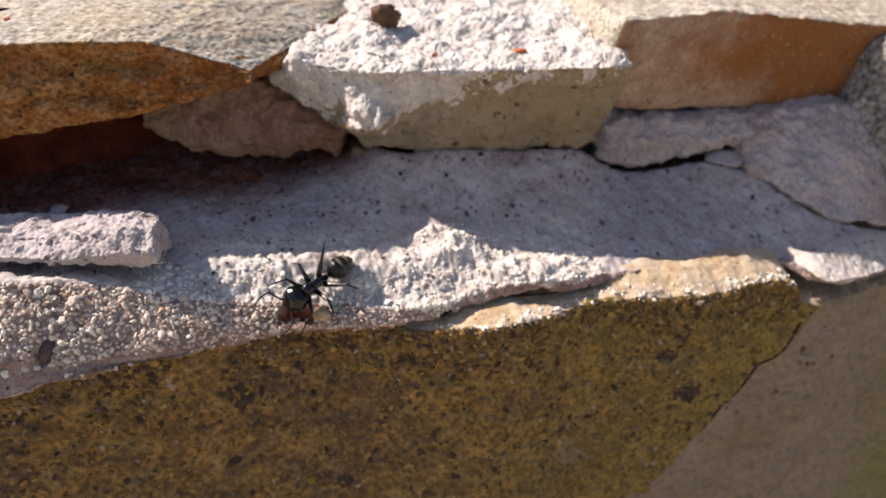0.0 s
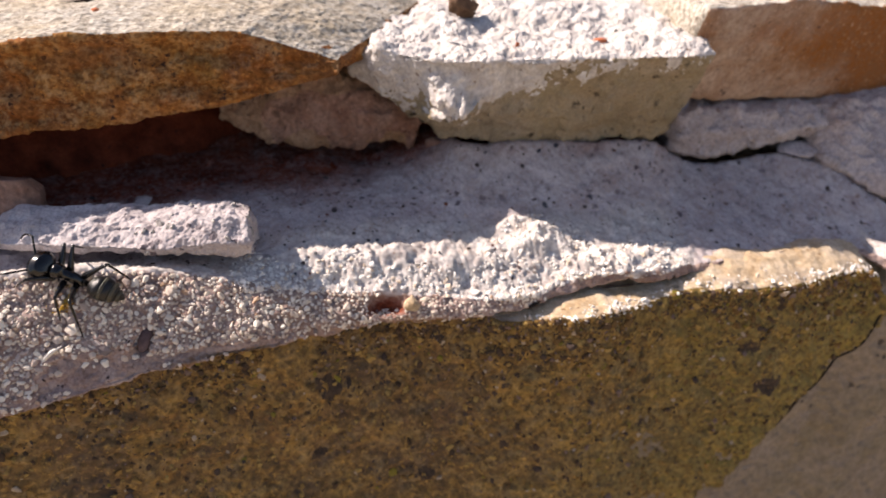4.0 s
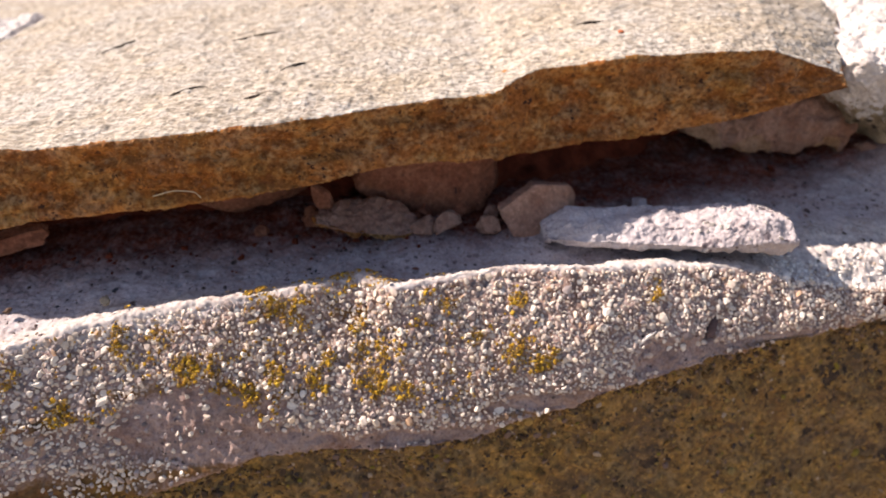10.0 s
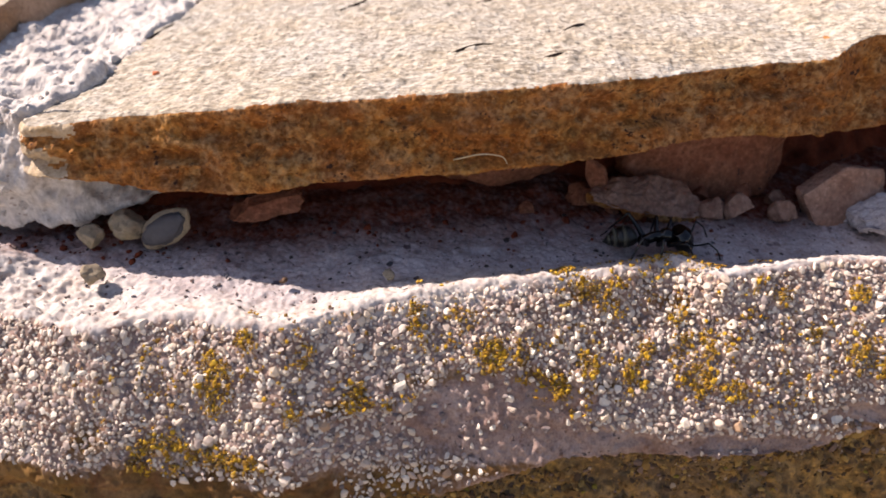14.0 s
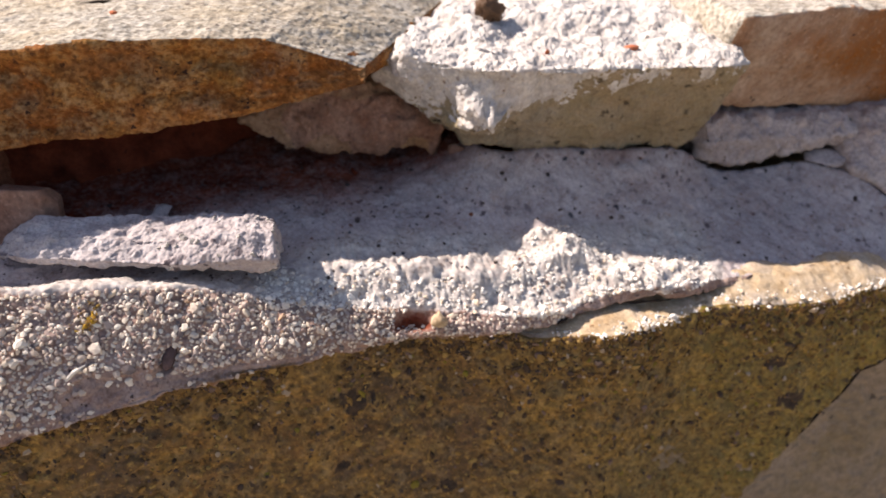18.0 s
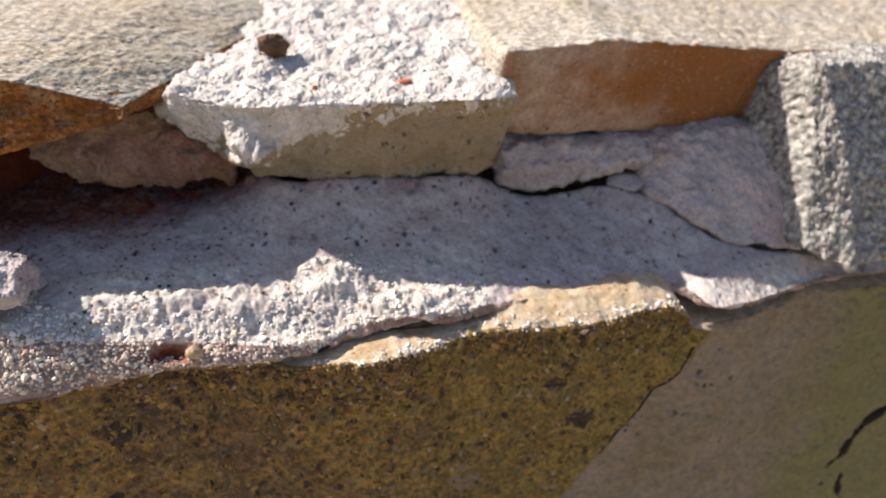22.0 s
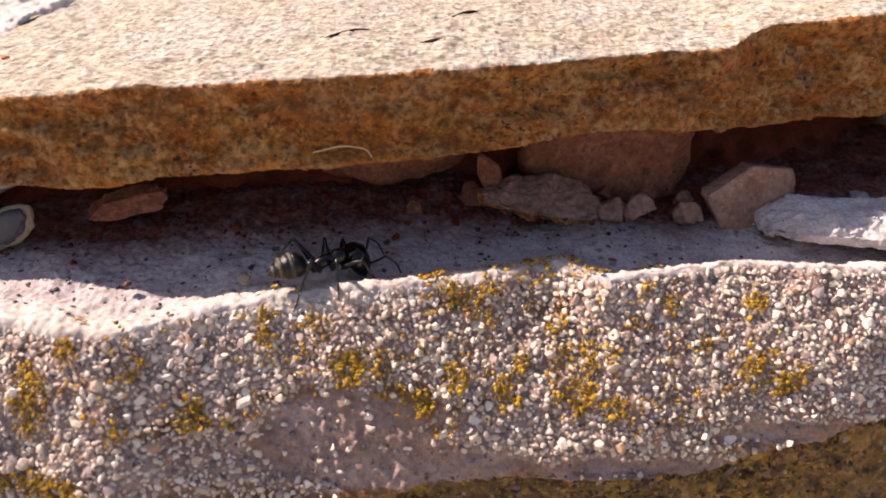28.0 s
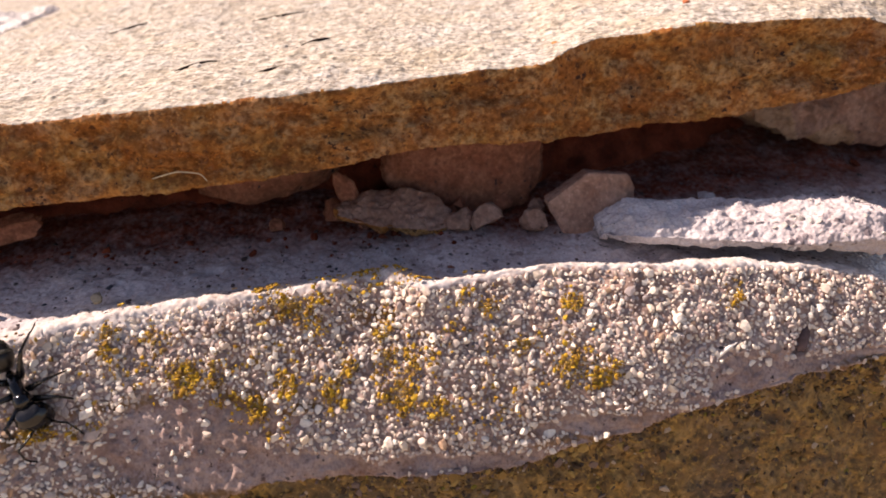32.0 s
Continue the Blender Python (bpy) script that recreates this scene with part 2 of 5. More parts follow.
M_RUSTY = mat("pinkish stone with rust stains", (0.40, 0.255, 0.17), (0.53, 0.39, 0.29), (0.27, 0.088, 0.012), 190, specks=0.08, speck_scale=1600, bump=0.8, amount=0.85, grain=1500, stain=0.5, rust=(-0.030, -0.018, (0.26, 0.085, 0.010)), patch=((60, (0.28, 0.10, 0.014), 0.75), (75, (0.38, 0.33, 0.30), 0.35), (130, (0.20, 0.07, 0.012), 0.4)))
M_PINK = mat("pinkish rubble stone", (0.23, 0.078, 0.042), (0.38, 0.165, 0.10), (0.14, 0.042, 0.022), 240, bump=0.9, specks=0.08, speck_scale=1600, grain=1600, stain=0.6, amount=0.6, patch=((60, (0.33, 0.15, 0.085), 0.5), (110, (0.16, 0.05, 0.026), 0.5)))
# red earth; its colour is also darkened to carry the shade deep in the joint
M_RED = mat("dusty red earth darkened for joint shade", (0.085, 0.015, 0.006), (0.20, 0.042, 0.018), (0.03, 0.008, 0.005), 260, bump=1.0, specks=0.06, speck_scale=1500, speck=(0.03, 0.012, 0.01))
M_CHIP = mat("pale pinkish stone chip", (0.27, 0.140, 0.098), (0.42, 0.255, 0.19), (0.22, 0.085, 0.045), 260, bump=0.8, specks=0.1, speck_scale=1600, grain=1600, amount=0.6, stain=0.6, patch=((90, (0.20, 0.09, 0.05), 0.5), (200, (0.46, 0.33, 0.27), 0.3)))
M_GREY = mat("grey granite", (0.20, 0.195, 0.18), (0.58, 0.55, 0.51), (0.40, 0.35, 0.28), 900, specks=0.45, speck_scale=800, bump=1.0, speck=(0.10, 0.097, 0.092), grain=1000, stain=0.8, detail=0.0003)
M_FILLET = mat("pinkish cracked mortar", (0.41, 0.345, 0.33), (0.57, 0.50, 0.485), (0.42, 0.29, 0.23), 170, specks=0.10, speck_scale=1700, bump=0.8, speck=(0.12, 0.08, 0.07), amount=0.7, grain=2200, stain=0.5)
M_EARTH = mat("dry earth", (0.36, 0.28, 0.19), (0.46, 0.38, 0.27), None, 8, grain=200, bump=0.4)


def grains(name, tones, rough=0.7, single=False):
    """Loose grains, each of a tone of its own: tones are (place on the ramp, colour)."""
    m = bpy.data.materials.new(name)
    m.use_nodes = True
    n, l = m.node_tree.nodes, m.node_tree.links
    b = n["Principled BSDF"]
    b.inputs["Roughness"].default_value, b.inputs["Specular IOR Level"].default_value = rough, 0.35
    pick = n.new("ShaderNodeObjectInfo" if single else "ShaderNodeNewGeometry")
    r = n.new("ShaderNodeValToRGB")
    r.color_ramp.interpolation = "CONSTANT"
    while len(r.color_ramp.elements) < len(tones):
        r.color_ramp.elements.new(0.5)
    for e, (at, c) in zip(r.color_ramp.elements, tones):
        e.position, e.color = at, (*c, 1)
    l.new(pick.outputs["Random" if single else "Random Per Island"], r.inputs[0])
    t, x, at = n.new("ShaderNodeTexNoise"), n.new("ShaderNodeMix"), n.new("ShaderNodeTexCoord")
    t.inputs["Scale"].default_value, t.inputs["Detail"].default_value = 3500.0, 3.0
    l.new(at.outputs["Object"], t.inputs[0])
    x.data_type, x.blend_type = "RGBA", "MULTIPLY"
    x.inputs[0].default_value = 0.3
    l.new(r.outputs[0], x.inputs[6])
    l.new(t.outputs[0], x.inputs[7])
    l.new(x.outputs[2], b.inputs["Base Color"])
    return m


SAND = ((0.0, (0.82, 0.71, 0.59)), (0.24, (0.62, 0.51, 0.42)), (0.42, (0.90, 0.81, 0.69)), (0.58, (0.54, 0.43, 0.37)), (0.70, (0.76, 0.63, 0.49)),
        (0.82, (0.46, 0.38, 0.35)), (0.925, (0.52, 0.34, 0.22)), (0.95, (0.20, 0.16, 0.155)))
CHALK = ((0.0, (0.92, 0.87, 0.80)), (0.4, (0.80, 0.74, 0.67)), (0.7, (0.94, 0.90, 0.84)), (0.9, (0.74, 0.60, 0.46)))
YELLOW = ((0.0, (0.50, 0.285, 0.020)), (0.3, (0.34, 0.175, 0.016)), (0.5, (0.56, 0.345, 0.035)), (0.65, (0.23, 0.125, 0.028)), (0.8, (0.38, 0.235, 0.055)), (0.92, (0.14, 0.08, 0.03)))
M_SAND, M_SAND_BIG = grains("sand grains", SAND), grains("coarse sand grain", SAND, single=True)
M_CHALK, M_LICHEN = grains("white mortar crumbs", CHALK, 0.9), grains("yellow lichen", YELLOW, 0.9)
M_BITS = grains("dark dirt", ((0.0, (0.07, 0.05, 0.045)), (0.45, (0.12, 0.085, 0.08)), (0.7, (0.055, 0.055, 0.07)), (0.85, (0.20, 0.07, 0.04)), (0.95, (0.10, 0.10, 0.11))), 0.85)
M_GRIT = grains("brown stone grit", GRIT, 0.8)
M_DARK = flat("dark crack", (0.035, 0.025, 0.02), 0.95, 0.1)
M_HOLE = mat("mauve pit shade", (0.075, 0.048, 0.048), (0.14, 0.095, 0.095), None, 400)
M_STRAW = flat("dry straw", (0.62, 0.52, 0.34), 0.6, 0.3)
M_SEED = flat("brown seed husk", (0.12, 0.065, 0.035), 0.7, 0.3, 0.6, 1500)
M_SLATE = flat("dark slate", (0.075, 0.075, 0.085), 0.6, 0.3, 0.5, 900)
M_BRICK = flat("red brick crumb", (0.55, 0.17, 0.08), 0.9, 0.2)
M_ANT = flat("black ant shell", (0.004, 0.0037, 0.004), 0.16, 0.5)
M_ANT_HIND = flat("dark ant hind body", (0.008, 0.007, 0.006), 0.28, 0.45, 0.5, 9000)
M_ANT_BAND = flat("fine pale golden hairs", (0.085, 0.075, 0.05), 0.5, 0.4, 0.8, 12000)
M_ANT_LEG = flat("black ant leg", (0.006, 0.0055, 0.006), 0.25, 0.5)


# ---- shaping tools ----
def hashed(ix, iy, iz, seed):
    h = (ix * 374761393 + iy * 668265263 + iz * 2147483647 + seed * 1274126177) & 0xFFFFFFFF
    h = ((h ^ (h >> 13)) * 1274126177) & 0xFFFFFFFF
    return ((h ^ (h >> 16)) & 0xFFFF) / 32767.5 - 1.0


def vnoise(p, freq, seed=0):
    q = np.asarray(p, float) * freq + 1000.0
    i = np.floor(q).astype(np.int64)
    f = q - i
    f = f * f * (3 - 2 * f)
    out = 0
    for a in (0, 1):
        for b in (0, 1):
            for c in (0, 1):
                w = (f[..., 0] if a else 1 - f[..., 0]) * (f[..., 1] if b else 1 - f[..., 1]) * (f[..., 2] if c else 1 - f[..., 2])
                out = out + w * hashed(i[..., 0] + a, i[..., 1] + b, i[..., 2] + c, seed)
    return out


def fbm(p, freq, octaves=4, seed=0, gain=0.5):
    return sum(vnoise(p, freq * 2.03**k, seed + k) * gain**k for k in range(octaves))


def normals(v, wrap):
    du = (np.roll(v, -1, 1) - np.roll(v, 1, 1)) if wrap else np.gradient(v, axis=1)
    n = np.cross(np.gradient(v, axis=0), du)
    return n / (np.linalg.norm(n, axis=-1, keepdims=True) + 1e-9)


def link(name, verts, faces, material, parent=None, label="", smooth=True, base=None):
    """One mesh object of points in cm; its origin is at base, or at the middle of its foot."""
    v = np.asarray(verts, float).reshape(-1, 3) * CM
    if base is None:
        base = np.array([*(v.min(0) + v.max(0))[:2] / 2, v[:, 2].min()])
        if parent is not None:
            base = np.zeros(3)
    else:
        base = np.asarray(base, float) * CM
    me = bpy.data.meshes.new(name)
    me.from_pydata((v - base).tolist(), [], faces if isinstance(faces, list) else faces.tolist())
    me.polygons.foreach_set("use_smooth", [smooth] * len(me.polygons))
    for m in material if isinstance(material, (list, tuple)) else [material]:
        me.materials.append(m)
    ob = new(name, me)
    ob.location = base
    if parent is not None:
        ob.parent = parent
        ob.location = Vector(base) if base.any() else Vector((0, 0, 0)) - parent.location
    if label:
        ob["label"] = label
    return ob


def quads(nu, nv, wrap):
    i, j = np.meshgrid(np.arange(nu - 1), np.arange(nv if wrap else nv - 1), indexing="ij")
    k = (j + 1) % nv
    return np.stack([i * nv + j, (i + 1) * nv + j, (i + 1) * nv + k, i * nv + k], -1).reshape(-1, 4)


def curve(xs, keys, soft=0.0):
    """Values at xs through pairs of (x, value); soft rounds the corners over that length."""
    kx, kv = zip(*keys)
    if not soft:
        return np.interp(xs, kx, kv)
    step = np.linspace(-2, 2, 17)
    w = np.exp(-step**2)
    return sum(np.interp(xs + soft * o, kx, kv) * k for o, k in zip(step, w)) / w.sum()


def loft(name, stations, material, nx=200, ns=160, soft=5, rough=((1.2, 0.05), (6, 0.02), (25, 0.008)), ends=0.15, seed=1, parent=None, label="", pick=None, jag=0.0, shape=None):
    """A closed stone: sections of (y, z) corners at stations along x, joined, rounded, roughened. rough: pairs of frequency and height in cm."""
    sx = np.array([s[0] for s in stations], float)
    sp = np.array([s[1] for s in stations], float)
    xs = np.linspace(sx[0], sx[-1], nx)
    sec = np.stack([np.stack([np.interp(xs, sx, sp[:, k, c]) for c in (0, 1)], -1) for k in range(sp.shape[1])], 1)
    nxt = np.roll(sec, -1, 1)
    length = np.linalg.norm(nxt - sec, axis=-1).mean(0)
    per = np.maximum(2, np.round(ns * length / length.sum()).astype(int))
    ring = np.concatenate([sec[:, k:k + 1] + (nxt[:, k:k + 1] - sec[:, k:k + 1]) * (np.arange(per[k]) / per[k])[None, :, None] for k in range(len(per))], 1)
    for _ in range(soft):
        ring = 0.5 * ring + 0.25 * (np.roll(ring, 1, 1) + np.roll(ring, -1, 1))
    v = np.concatenate([np.broadcast_to(xs[:, None, None], (*ring.shape[:2], 1)), ring], -1)
    mid = v.mean(1, keepdims=True)
    caps = [(c, math.sqrt(1 - (1 - c) ** 2)) for c in np.linspace(0, 0.985, 22)]
    first = [mid[:1] + (v[:1] - mid[:1]) * (1 - c) - [ends * o, 0, 0] for c, o in caps[:0:-1]]
    last = [mid[-1:] + (v[-1:] - mid[-1:]) * (1 - c) + [ends * o, 0, 0] for c, o in caps[1:]]
    v = np.concatenate([*first, v, *last])
    if shape:
        v = shape(v)
    if jag:
        v[..., 0] += jag * fbm(v * [0, 1, 1] + seed * 7.3, 1.6, 3, seed)
    plain = v.copy()
    for f, h in rough:
        v = v + normals(v, True) * (h * fbm(v, f, 3, seed + int(f)))[..., None]
    nu, nv = v.shape[:2]
    faces = quads(nu, nv, True)
    flat_v = v.reshape(-1, 3) - v.reshape(-1, 3).mean(0)
    p0, p1, p2 = (flat_v[faces[:, k]] for k in (0, 1, 2))
    outward = (np.cross(p0, p1) * p2).sum() > 0
    faces = faces.tolist() + [list(range(nv)), list(range(nu * nv - 1, (nu - 1) * nv - 1, -1))]
    if not outward:
        faces = [q[::-1] for q in faces]
    ob = link(name, v, faces, material, parent, label)
    if pick:
        q = quads(nu, nv, True)
        corner = plain.reshape(-1, 3)[q]
        way = np.cross(corner[:, 2] - corner[:, 0], corner[:, 3] - corner[:, 1])
        way /= (np.linalg.norm(way, axis=1, keepdims=True) + 1e-9) * (1 if outward else -1)
        ob.data.polygons.foreach_set("material_index", np.r_[pick(corner.mean(1), way), 1, 1].astype(int).tolist())
    return ob


def lump(name, centre, size, material, seed=0, turn=(0, 0, 0), rough=0.18, freq=1.5, sub=4, parent=None, label="", fine=0.03, facets=0):
    """A small stone: a ball pressed to size, cut by chance planes into facets, roughened."""
    bm = bmesh.new()
    bmesh.ops.create_icosphere(bm, subdivisions=sub, radius=1.0)
    v = np.array([p.co for p in bm.verts])
    f = [[p.index for p in q.verts] for q in bm.faces]
    bm.free()
    rng = np.random.default_rng(seed + 11)
    for _ in range(facets):
        d = rng.normal(size=3)
        d /= np.linalg.norm(d)
        cut = rng.uniform(0.42, 0.75)
        v = v - np.maximum(v @ d - cut, 0)[:, None] * d
    v = v * (1 + rough * fbm(v + seed * 3.1, freq, 3, seed) + fine * fbm(v + seed, freq * 5, 3, seed + 5))[:, None]
    v = v * np.asarray(size) / 2
    v = v @ np.array(Euler([radians(a) for a in turn]).to_matrix()).T + np.asarray(centre)
    return link(name, v, f, material, parent, label)


# ---- the wall: crest of the mortar bed and what lies under it ----
CREST_Y = ((-24, 0.5), (-16.3, 0.26), (-15, 0.15), (-14.3, -0.06), (-13.75, -0.25), (-13.4, -0.02), (-12.8, -0.02), (-12.3, -0.18), (-11.9, -0.2),
           (-11.3, 0.07), (-10.6, 0.27), (-10, 0.36), (-9.3, 0.36), (-8.4, 0.49), (-7.85, 0.64), (-7.4, 0.33), (-6.8, 0.5), (-6.1, 0.64), (-5.5, 0.59),
           (-4.8, 0.58), (-3.7, 0.71), (-2.9, 0.76), (-2.3, 0.68), (-1.4, 0.76), (-0.6, 0.75), (0.4, 0.62), (0.9, 0.6), (1.4, 0.9), (2.3, 0.84), (3.1, 1.04),
           (3.5, 1.18), (4.8, 1.3), (6.1, 1.7), (6.35, 1.5), (6.6, 0.95), (7.6, 1.28), (9.1, 1.92), (14, 2.5))
CREST_Z = ((-24, -0.1), (-14, -0.05), (-12.5, -0.03), (-11, 0.03), (-9.3, 0.19), (-7.5, 0.25), (-5.7, 0.28), (-4.5, 0.22), (-3.6, 0.14), (-2.3, -0.12),
           (-1.4, -0.38), (-0.6, -0.5), (6, -0.6), (6.5, -0.84), (9.3, -1.12), (14, -1.4))
FOOT_Z = ((-24, -2.0), (-16.3, -1.9), (-14.8, -1.62), (-12.8, -1.6), (-11.9, -1.66), (-10.4, -1.68), (-9.7, -1.52), (-9.1, -1.42), (-7.7, -1.42), (-6.5, -1.34),
          (-5.3, -1.10), (-4.3, -0.94), (-3.4, -0.84), (-2.3, -0.80), (-1.3, -0.78), (-0.3, -0.76), (0.9, -0.72), (1.6, -0.62), (6, -0.68), (6.5, -0.93), (9.3, -1.17), (14, -1.5))
STONE_Y = ((-24, 0.1), (0, 0.6), (0.9, 0.48), (1.6, 0.32), (2.1, 0.44), (3, 0.76), (4.6, 0.74), (6, 1.08), (6.6, 0.97), (7.6, 1.25), (9.1, 1.85), (14, 2.4))
BACK_Y = ((-24, 1.4), (-14, 1.2), (-12, 1.45), (-9.8, 1.75), (-8.5, 1.75), (-6, 1.9), (-4.8, 2.2), (-3.4, 2.8), (-2.4, 3.25), (-0.3, 3.7), (1.5, 4.0), (3.4, 4.2), (14, 4.4))


# where red earth, coloured dark for the joint's shade, begins to cover the ledge
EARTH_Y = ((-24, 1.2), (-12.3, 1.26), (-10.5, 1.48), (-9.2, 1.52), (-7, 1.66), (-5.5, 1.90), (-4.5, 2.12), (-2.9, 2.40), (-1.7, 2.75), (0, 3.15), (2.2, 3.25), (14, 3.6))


def bed_back(x, y):
    """Height of the ledge behind its crest."""
    return 0.03 - 0.075 * np.maximum(x + 2.5, 0) + 0.10 * (y - 1.8) - 0.06 * np.clip((x + 9) / -5, 0, 1)


# the lower edge of what stands on the back of the ledge: x, (y, height)
LIP_Y = ((-0.6, 3.1), (0.2, 3.05), (3.4, 3.15), (3.9, 3.3), (5.5, 3.3), (6.3, 2.95), (6.7, 2.6), (7.4, 2.25), (8.6, 2.15), (9.3, 2.2))
LIP_Z = ((-0.6, 0.3), (0.2, 0.48), (3.4, 0.42), (3.9, 0.12), (4.4, 0.0), (5.2, 0.06), (5.5, 0.18), (6.3, 0.08), (6.7, -0.17), (7.4, -0.52), (8.6, -0.72), (9.3, -0.74))


def under_lip(x, y):
    """How far the ledge rises towards that edge, so that only a thin dark joint stays open."""
    ey, ez = curve(x, LIP_Y, 0.15), curve(x, LIP_Z, 0.2)
    w = np.clip((y - 1.5) / (ey - 1.5), 0, 1)
    return np.clip((x + 1.2) / 1.5, 0, 1) * (w * w * np.maximum(ez + 0.015 - 0.09 * np.clip((x - 3.5) / 0.7, 0, 1) - bed_back(x, ey), 0) - 1.3 * np.clip((x - 0.3) / 0.4, 0, 1) * np.maximum(y - ey - 0.03, 0))


def face_lean(x):
    return curve(x, ((-24, 0.65), (-9, 0.7), (-5, 0.75), (-2, 0.7), (0, 0.5), (14, 0.35)))


def scar(p, c, r, ragged, edge=0.15):
    """1 inside a blot of centre c and half-size r (x, z), with a ragged rim, 0 outside."""
    d = np.sqrt(((p[..., 0] - c[0]) / r[0]) ** 2 + ((p[..., 2] - c[1]) / r[1]) ** 2) + 0.22 * ragged
    return np.clip((1 - d) / edge, 0, 1)


def smooth_scars(p):
    """Where the sandy skin has come off and smooth mortar shows."""
    out, ragged = 0, fbm(p, 3.5, 3, 71)
    for c, r in (((-9.8, -0.98), (1.15, 0.42)), ((-9.0, -1.3), (1.2, 0.22)), ((-4.0, -0.72), (0.75, 0.2)), ((-5.6, -1.02), (0.8, 0.1)), ((-2.6, -0.72), (0.8, 0.07)), ((-7.2, -1.27), (0.9, 0.08)), ((-13.6, -1.5), (1.5, 0.12))):
        out = np.maximum(out, scar(p, c, r, ragged))
    return out


# brown algae blots on the face: x, height, half width, half height
ALGAE_SPOTS = ((-12.6, -1.25, 1.1, 0.2), (-13.9, -1.0, 0.3, 0.25), (-14.7, -1.35, 1.0, 0.2), (-13.4, -1.5, 1.2, 0.12), (-10.6, -0.62, 0.6, 0.10), (-9.3, -0.62, 0.55, 0.12), (-8.7, -0.75, 0.4, 0.09), (-11.4, -0.75, 0.35, 0.12),
               (-9.9, -1.45, 1.0, 0.08), (-12.0, -1.58, 1.2, 0.05), (-2.4, -0.80, 1.3, 0.06), (-0.2, -0.76, 1.0, 0.05), (-5.5, -1.15, 1.2, 0.06), (-7.9, -0.1, 0.3, 0.12), (-9.0, 0.0, 0.3, 0.12))


def mortar_bed():
    xs = np.linspace(-23, 13, 1700)
    s = np.r_[np.linspace(0, 0.45, 40)[:-1], np.linspace(0.45, 1, 80)[:-1], np.linspace(1, 2, 80)[:-1], np.linspace(2, 2.4, 5)]
    cy, cz, fz, by = (curve(xs, k, w)[:, None] for k, w in ((CREST_Y, 0.10), (CREST_Z, 0.5), (FOOT_Z, 0.15), (BACK_Y, 0.5)))
    far = curve(xs, CREST_Y, 0.7)[:, None]
    by = by + 1.2
    x, s = np.meshgrid(xs, s, indexing="ij")
    a, b, c = np.clip(s, 0, 1), np.clip(s - 1, 0, 1), np.clip(s - 2, 0, 1)
    y = by + (cy - by) * a
    ledge = bed_back(x, y) + under_lip(x, y)
    w = np.clip((y - cy) / 0.55, 0, 1)
    w = w * w * (3 - 2 * w)
    z = cz + (ledge - cz) * w
    z = z + (fz - cz) * b
    y = y + face_lean(x) * (fz - cz) * b + (far - cy) * (1 - np.exp(-4 * b)) - 0.10 * np.sin(np.pi * b) * np.clip((1.5 - x) / 2, 0, 1) + 0.35 * c
    v = np.stack([x, y, z - 0.1 * c], -1)
    for _ in range(4):
        v[:, 1:-1, 1:] = 0.5 * v[:, 1:-1, 1:] + 0.25 * (v[:, 2:, 1:] + v[:, :-2, 1:])
    n = normals(v, False)
    n *= np.sign(n[:, :, 2:3].mean()) or 1
    face = np.clip((s - 0.97) * 12, 0, 1)
    h = 0.05 * fbm(v, 1.1, 3, 3) + 0.020 * fbm(v, 6, 3, 4) + 0.014 * fbm(v, 26, 2, 6) + 0.010 * np.clip((s - 0.8) * 8, 0, 1) * fbm(v, 18, 2, 16)
    h = h + face * (0.012 * fbm(v, 15, 2, 14) - 0.03 * smooth_scars(v))
    # torn crumbly strip, a heap on it, lumps towards the far left, pits
    torn = np.clip((x + 2.4) / 0.8, 0, 1) * np.clip((3.6 - x) / 0.5, 0, 1) * np.clip(1.6 - np.abs(s - 0.88) * 8, 0, 1)
    left = np.clip((-13.4 - x) / 0.8, 0, 1) * np.clip(1.5 - np.abs(s - 0.85) * 5, 0, 1)
    h = h + torn * (0.045 * fbm(v, 5, 3, 9) - 0.03 * np.abs(fbm(v, 15, 2, 29)) + 0.012 * fbm(v, 34, 2, 30)) + left * (0.05 * fbm(v, 4, 4, 10) + 0.03 * fbm(v, 14, 2, 19))
    h = h - 0.22 * np.exp(-(((x + 3.5) / 0.09) ** 2 + ((v[..., 2] + 0.53 - 0.35 * (x + 3.5)) / 0.10) ** 2)) * face
    hollow = np.exp(-((((x + 0.82) / 0.24) ** 2 + ((v[..., 2] + 0.56) / 0.09) ** 2) ** 2)) * face
    h = h - 0.13 * hollow
    h = h - 0.25 * np.exp(-(((x + 14.6) / 0.35) ** 2 + ((v[..., 2] + 1.62) / 0.10) ** 2)) * face
    h = h - 0.10 * np.exp(-(((x + 9.95) / 0.12) ** 2 + ((v[..., 1] - 1.2) / 0.07) ** 2)) * (1 - face)
    up_y = v[..., 1] - cy
    heap = 0.95 * np.exp(-((((x - 1.15) / 0.46) ** 2 + ((v[..., 1] - 1.55) / 0.40) ** 2) ** 2)) + 0.35 * np.exp(-((((x + 0.75) / 0.75) ** 2 + ((up_y - 0.32) / 0.30) ** 2) ** 2))
    heap = heap + 0.75 * np.clip((x - 1.2) / 0.4, 0, 1) * np.clip((3.7 - x) / 1.6, 0, 1) * np.exp(-(((up_y - 0.22) / 0.26) ** 2) ** 2)
    mound = np.exp(-(((x + 15.9) / 0.9) ** 2 + ((v[..., 1] - 1.0) / 0.45) ** 2))
    v = v + n * h[..., None]
    v[..., 2] += 0.22 * heap * (1 + 0.4 * fbm(v, 4, 3, 12)) + 0.20 * mound * (1 + 0.6 * fbm(v, 3, 3, 13))
    ob = link("mortar_bed", v, quads(*v.shape[:2], False), M_BED)
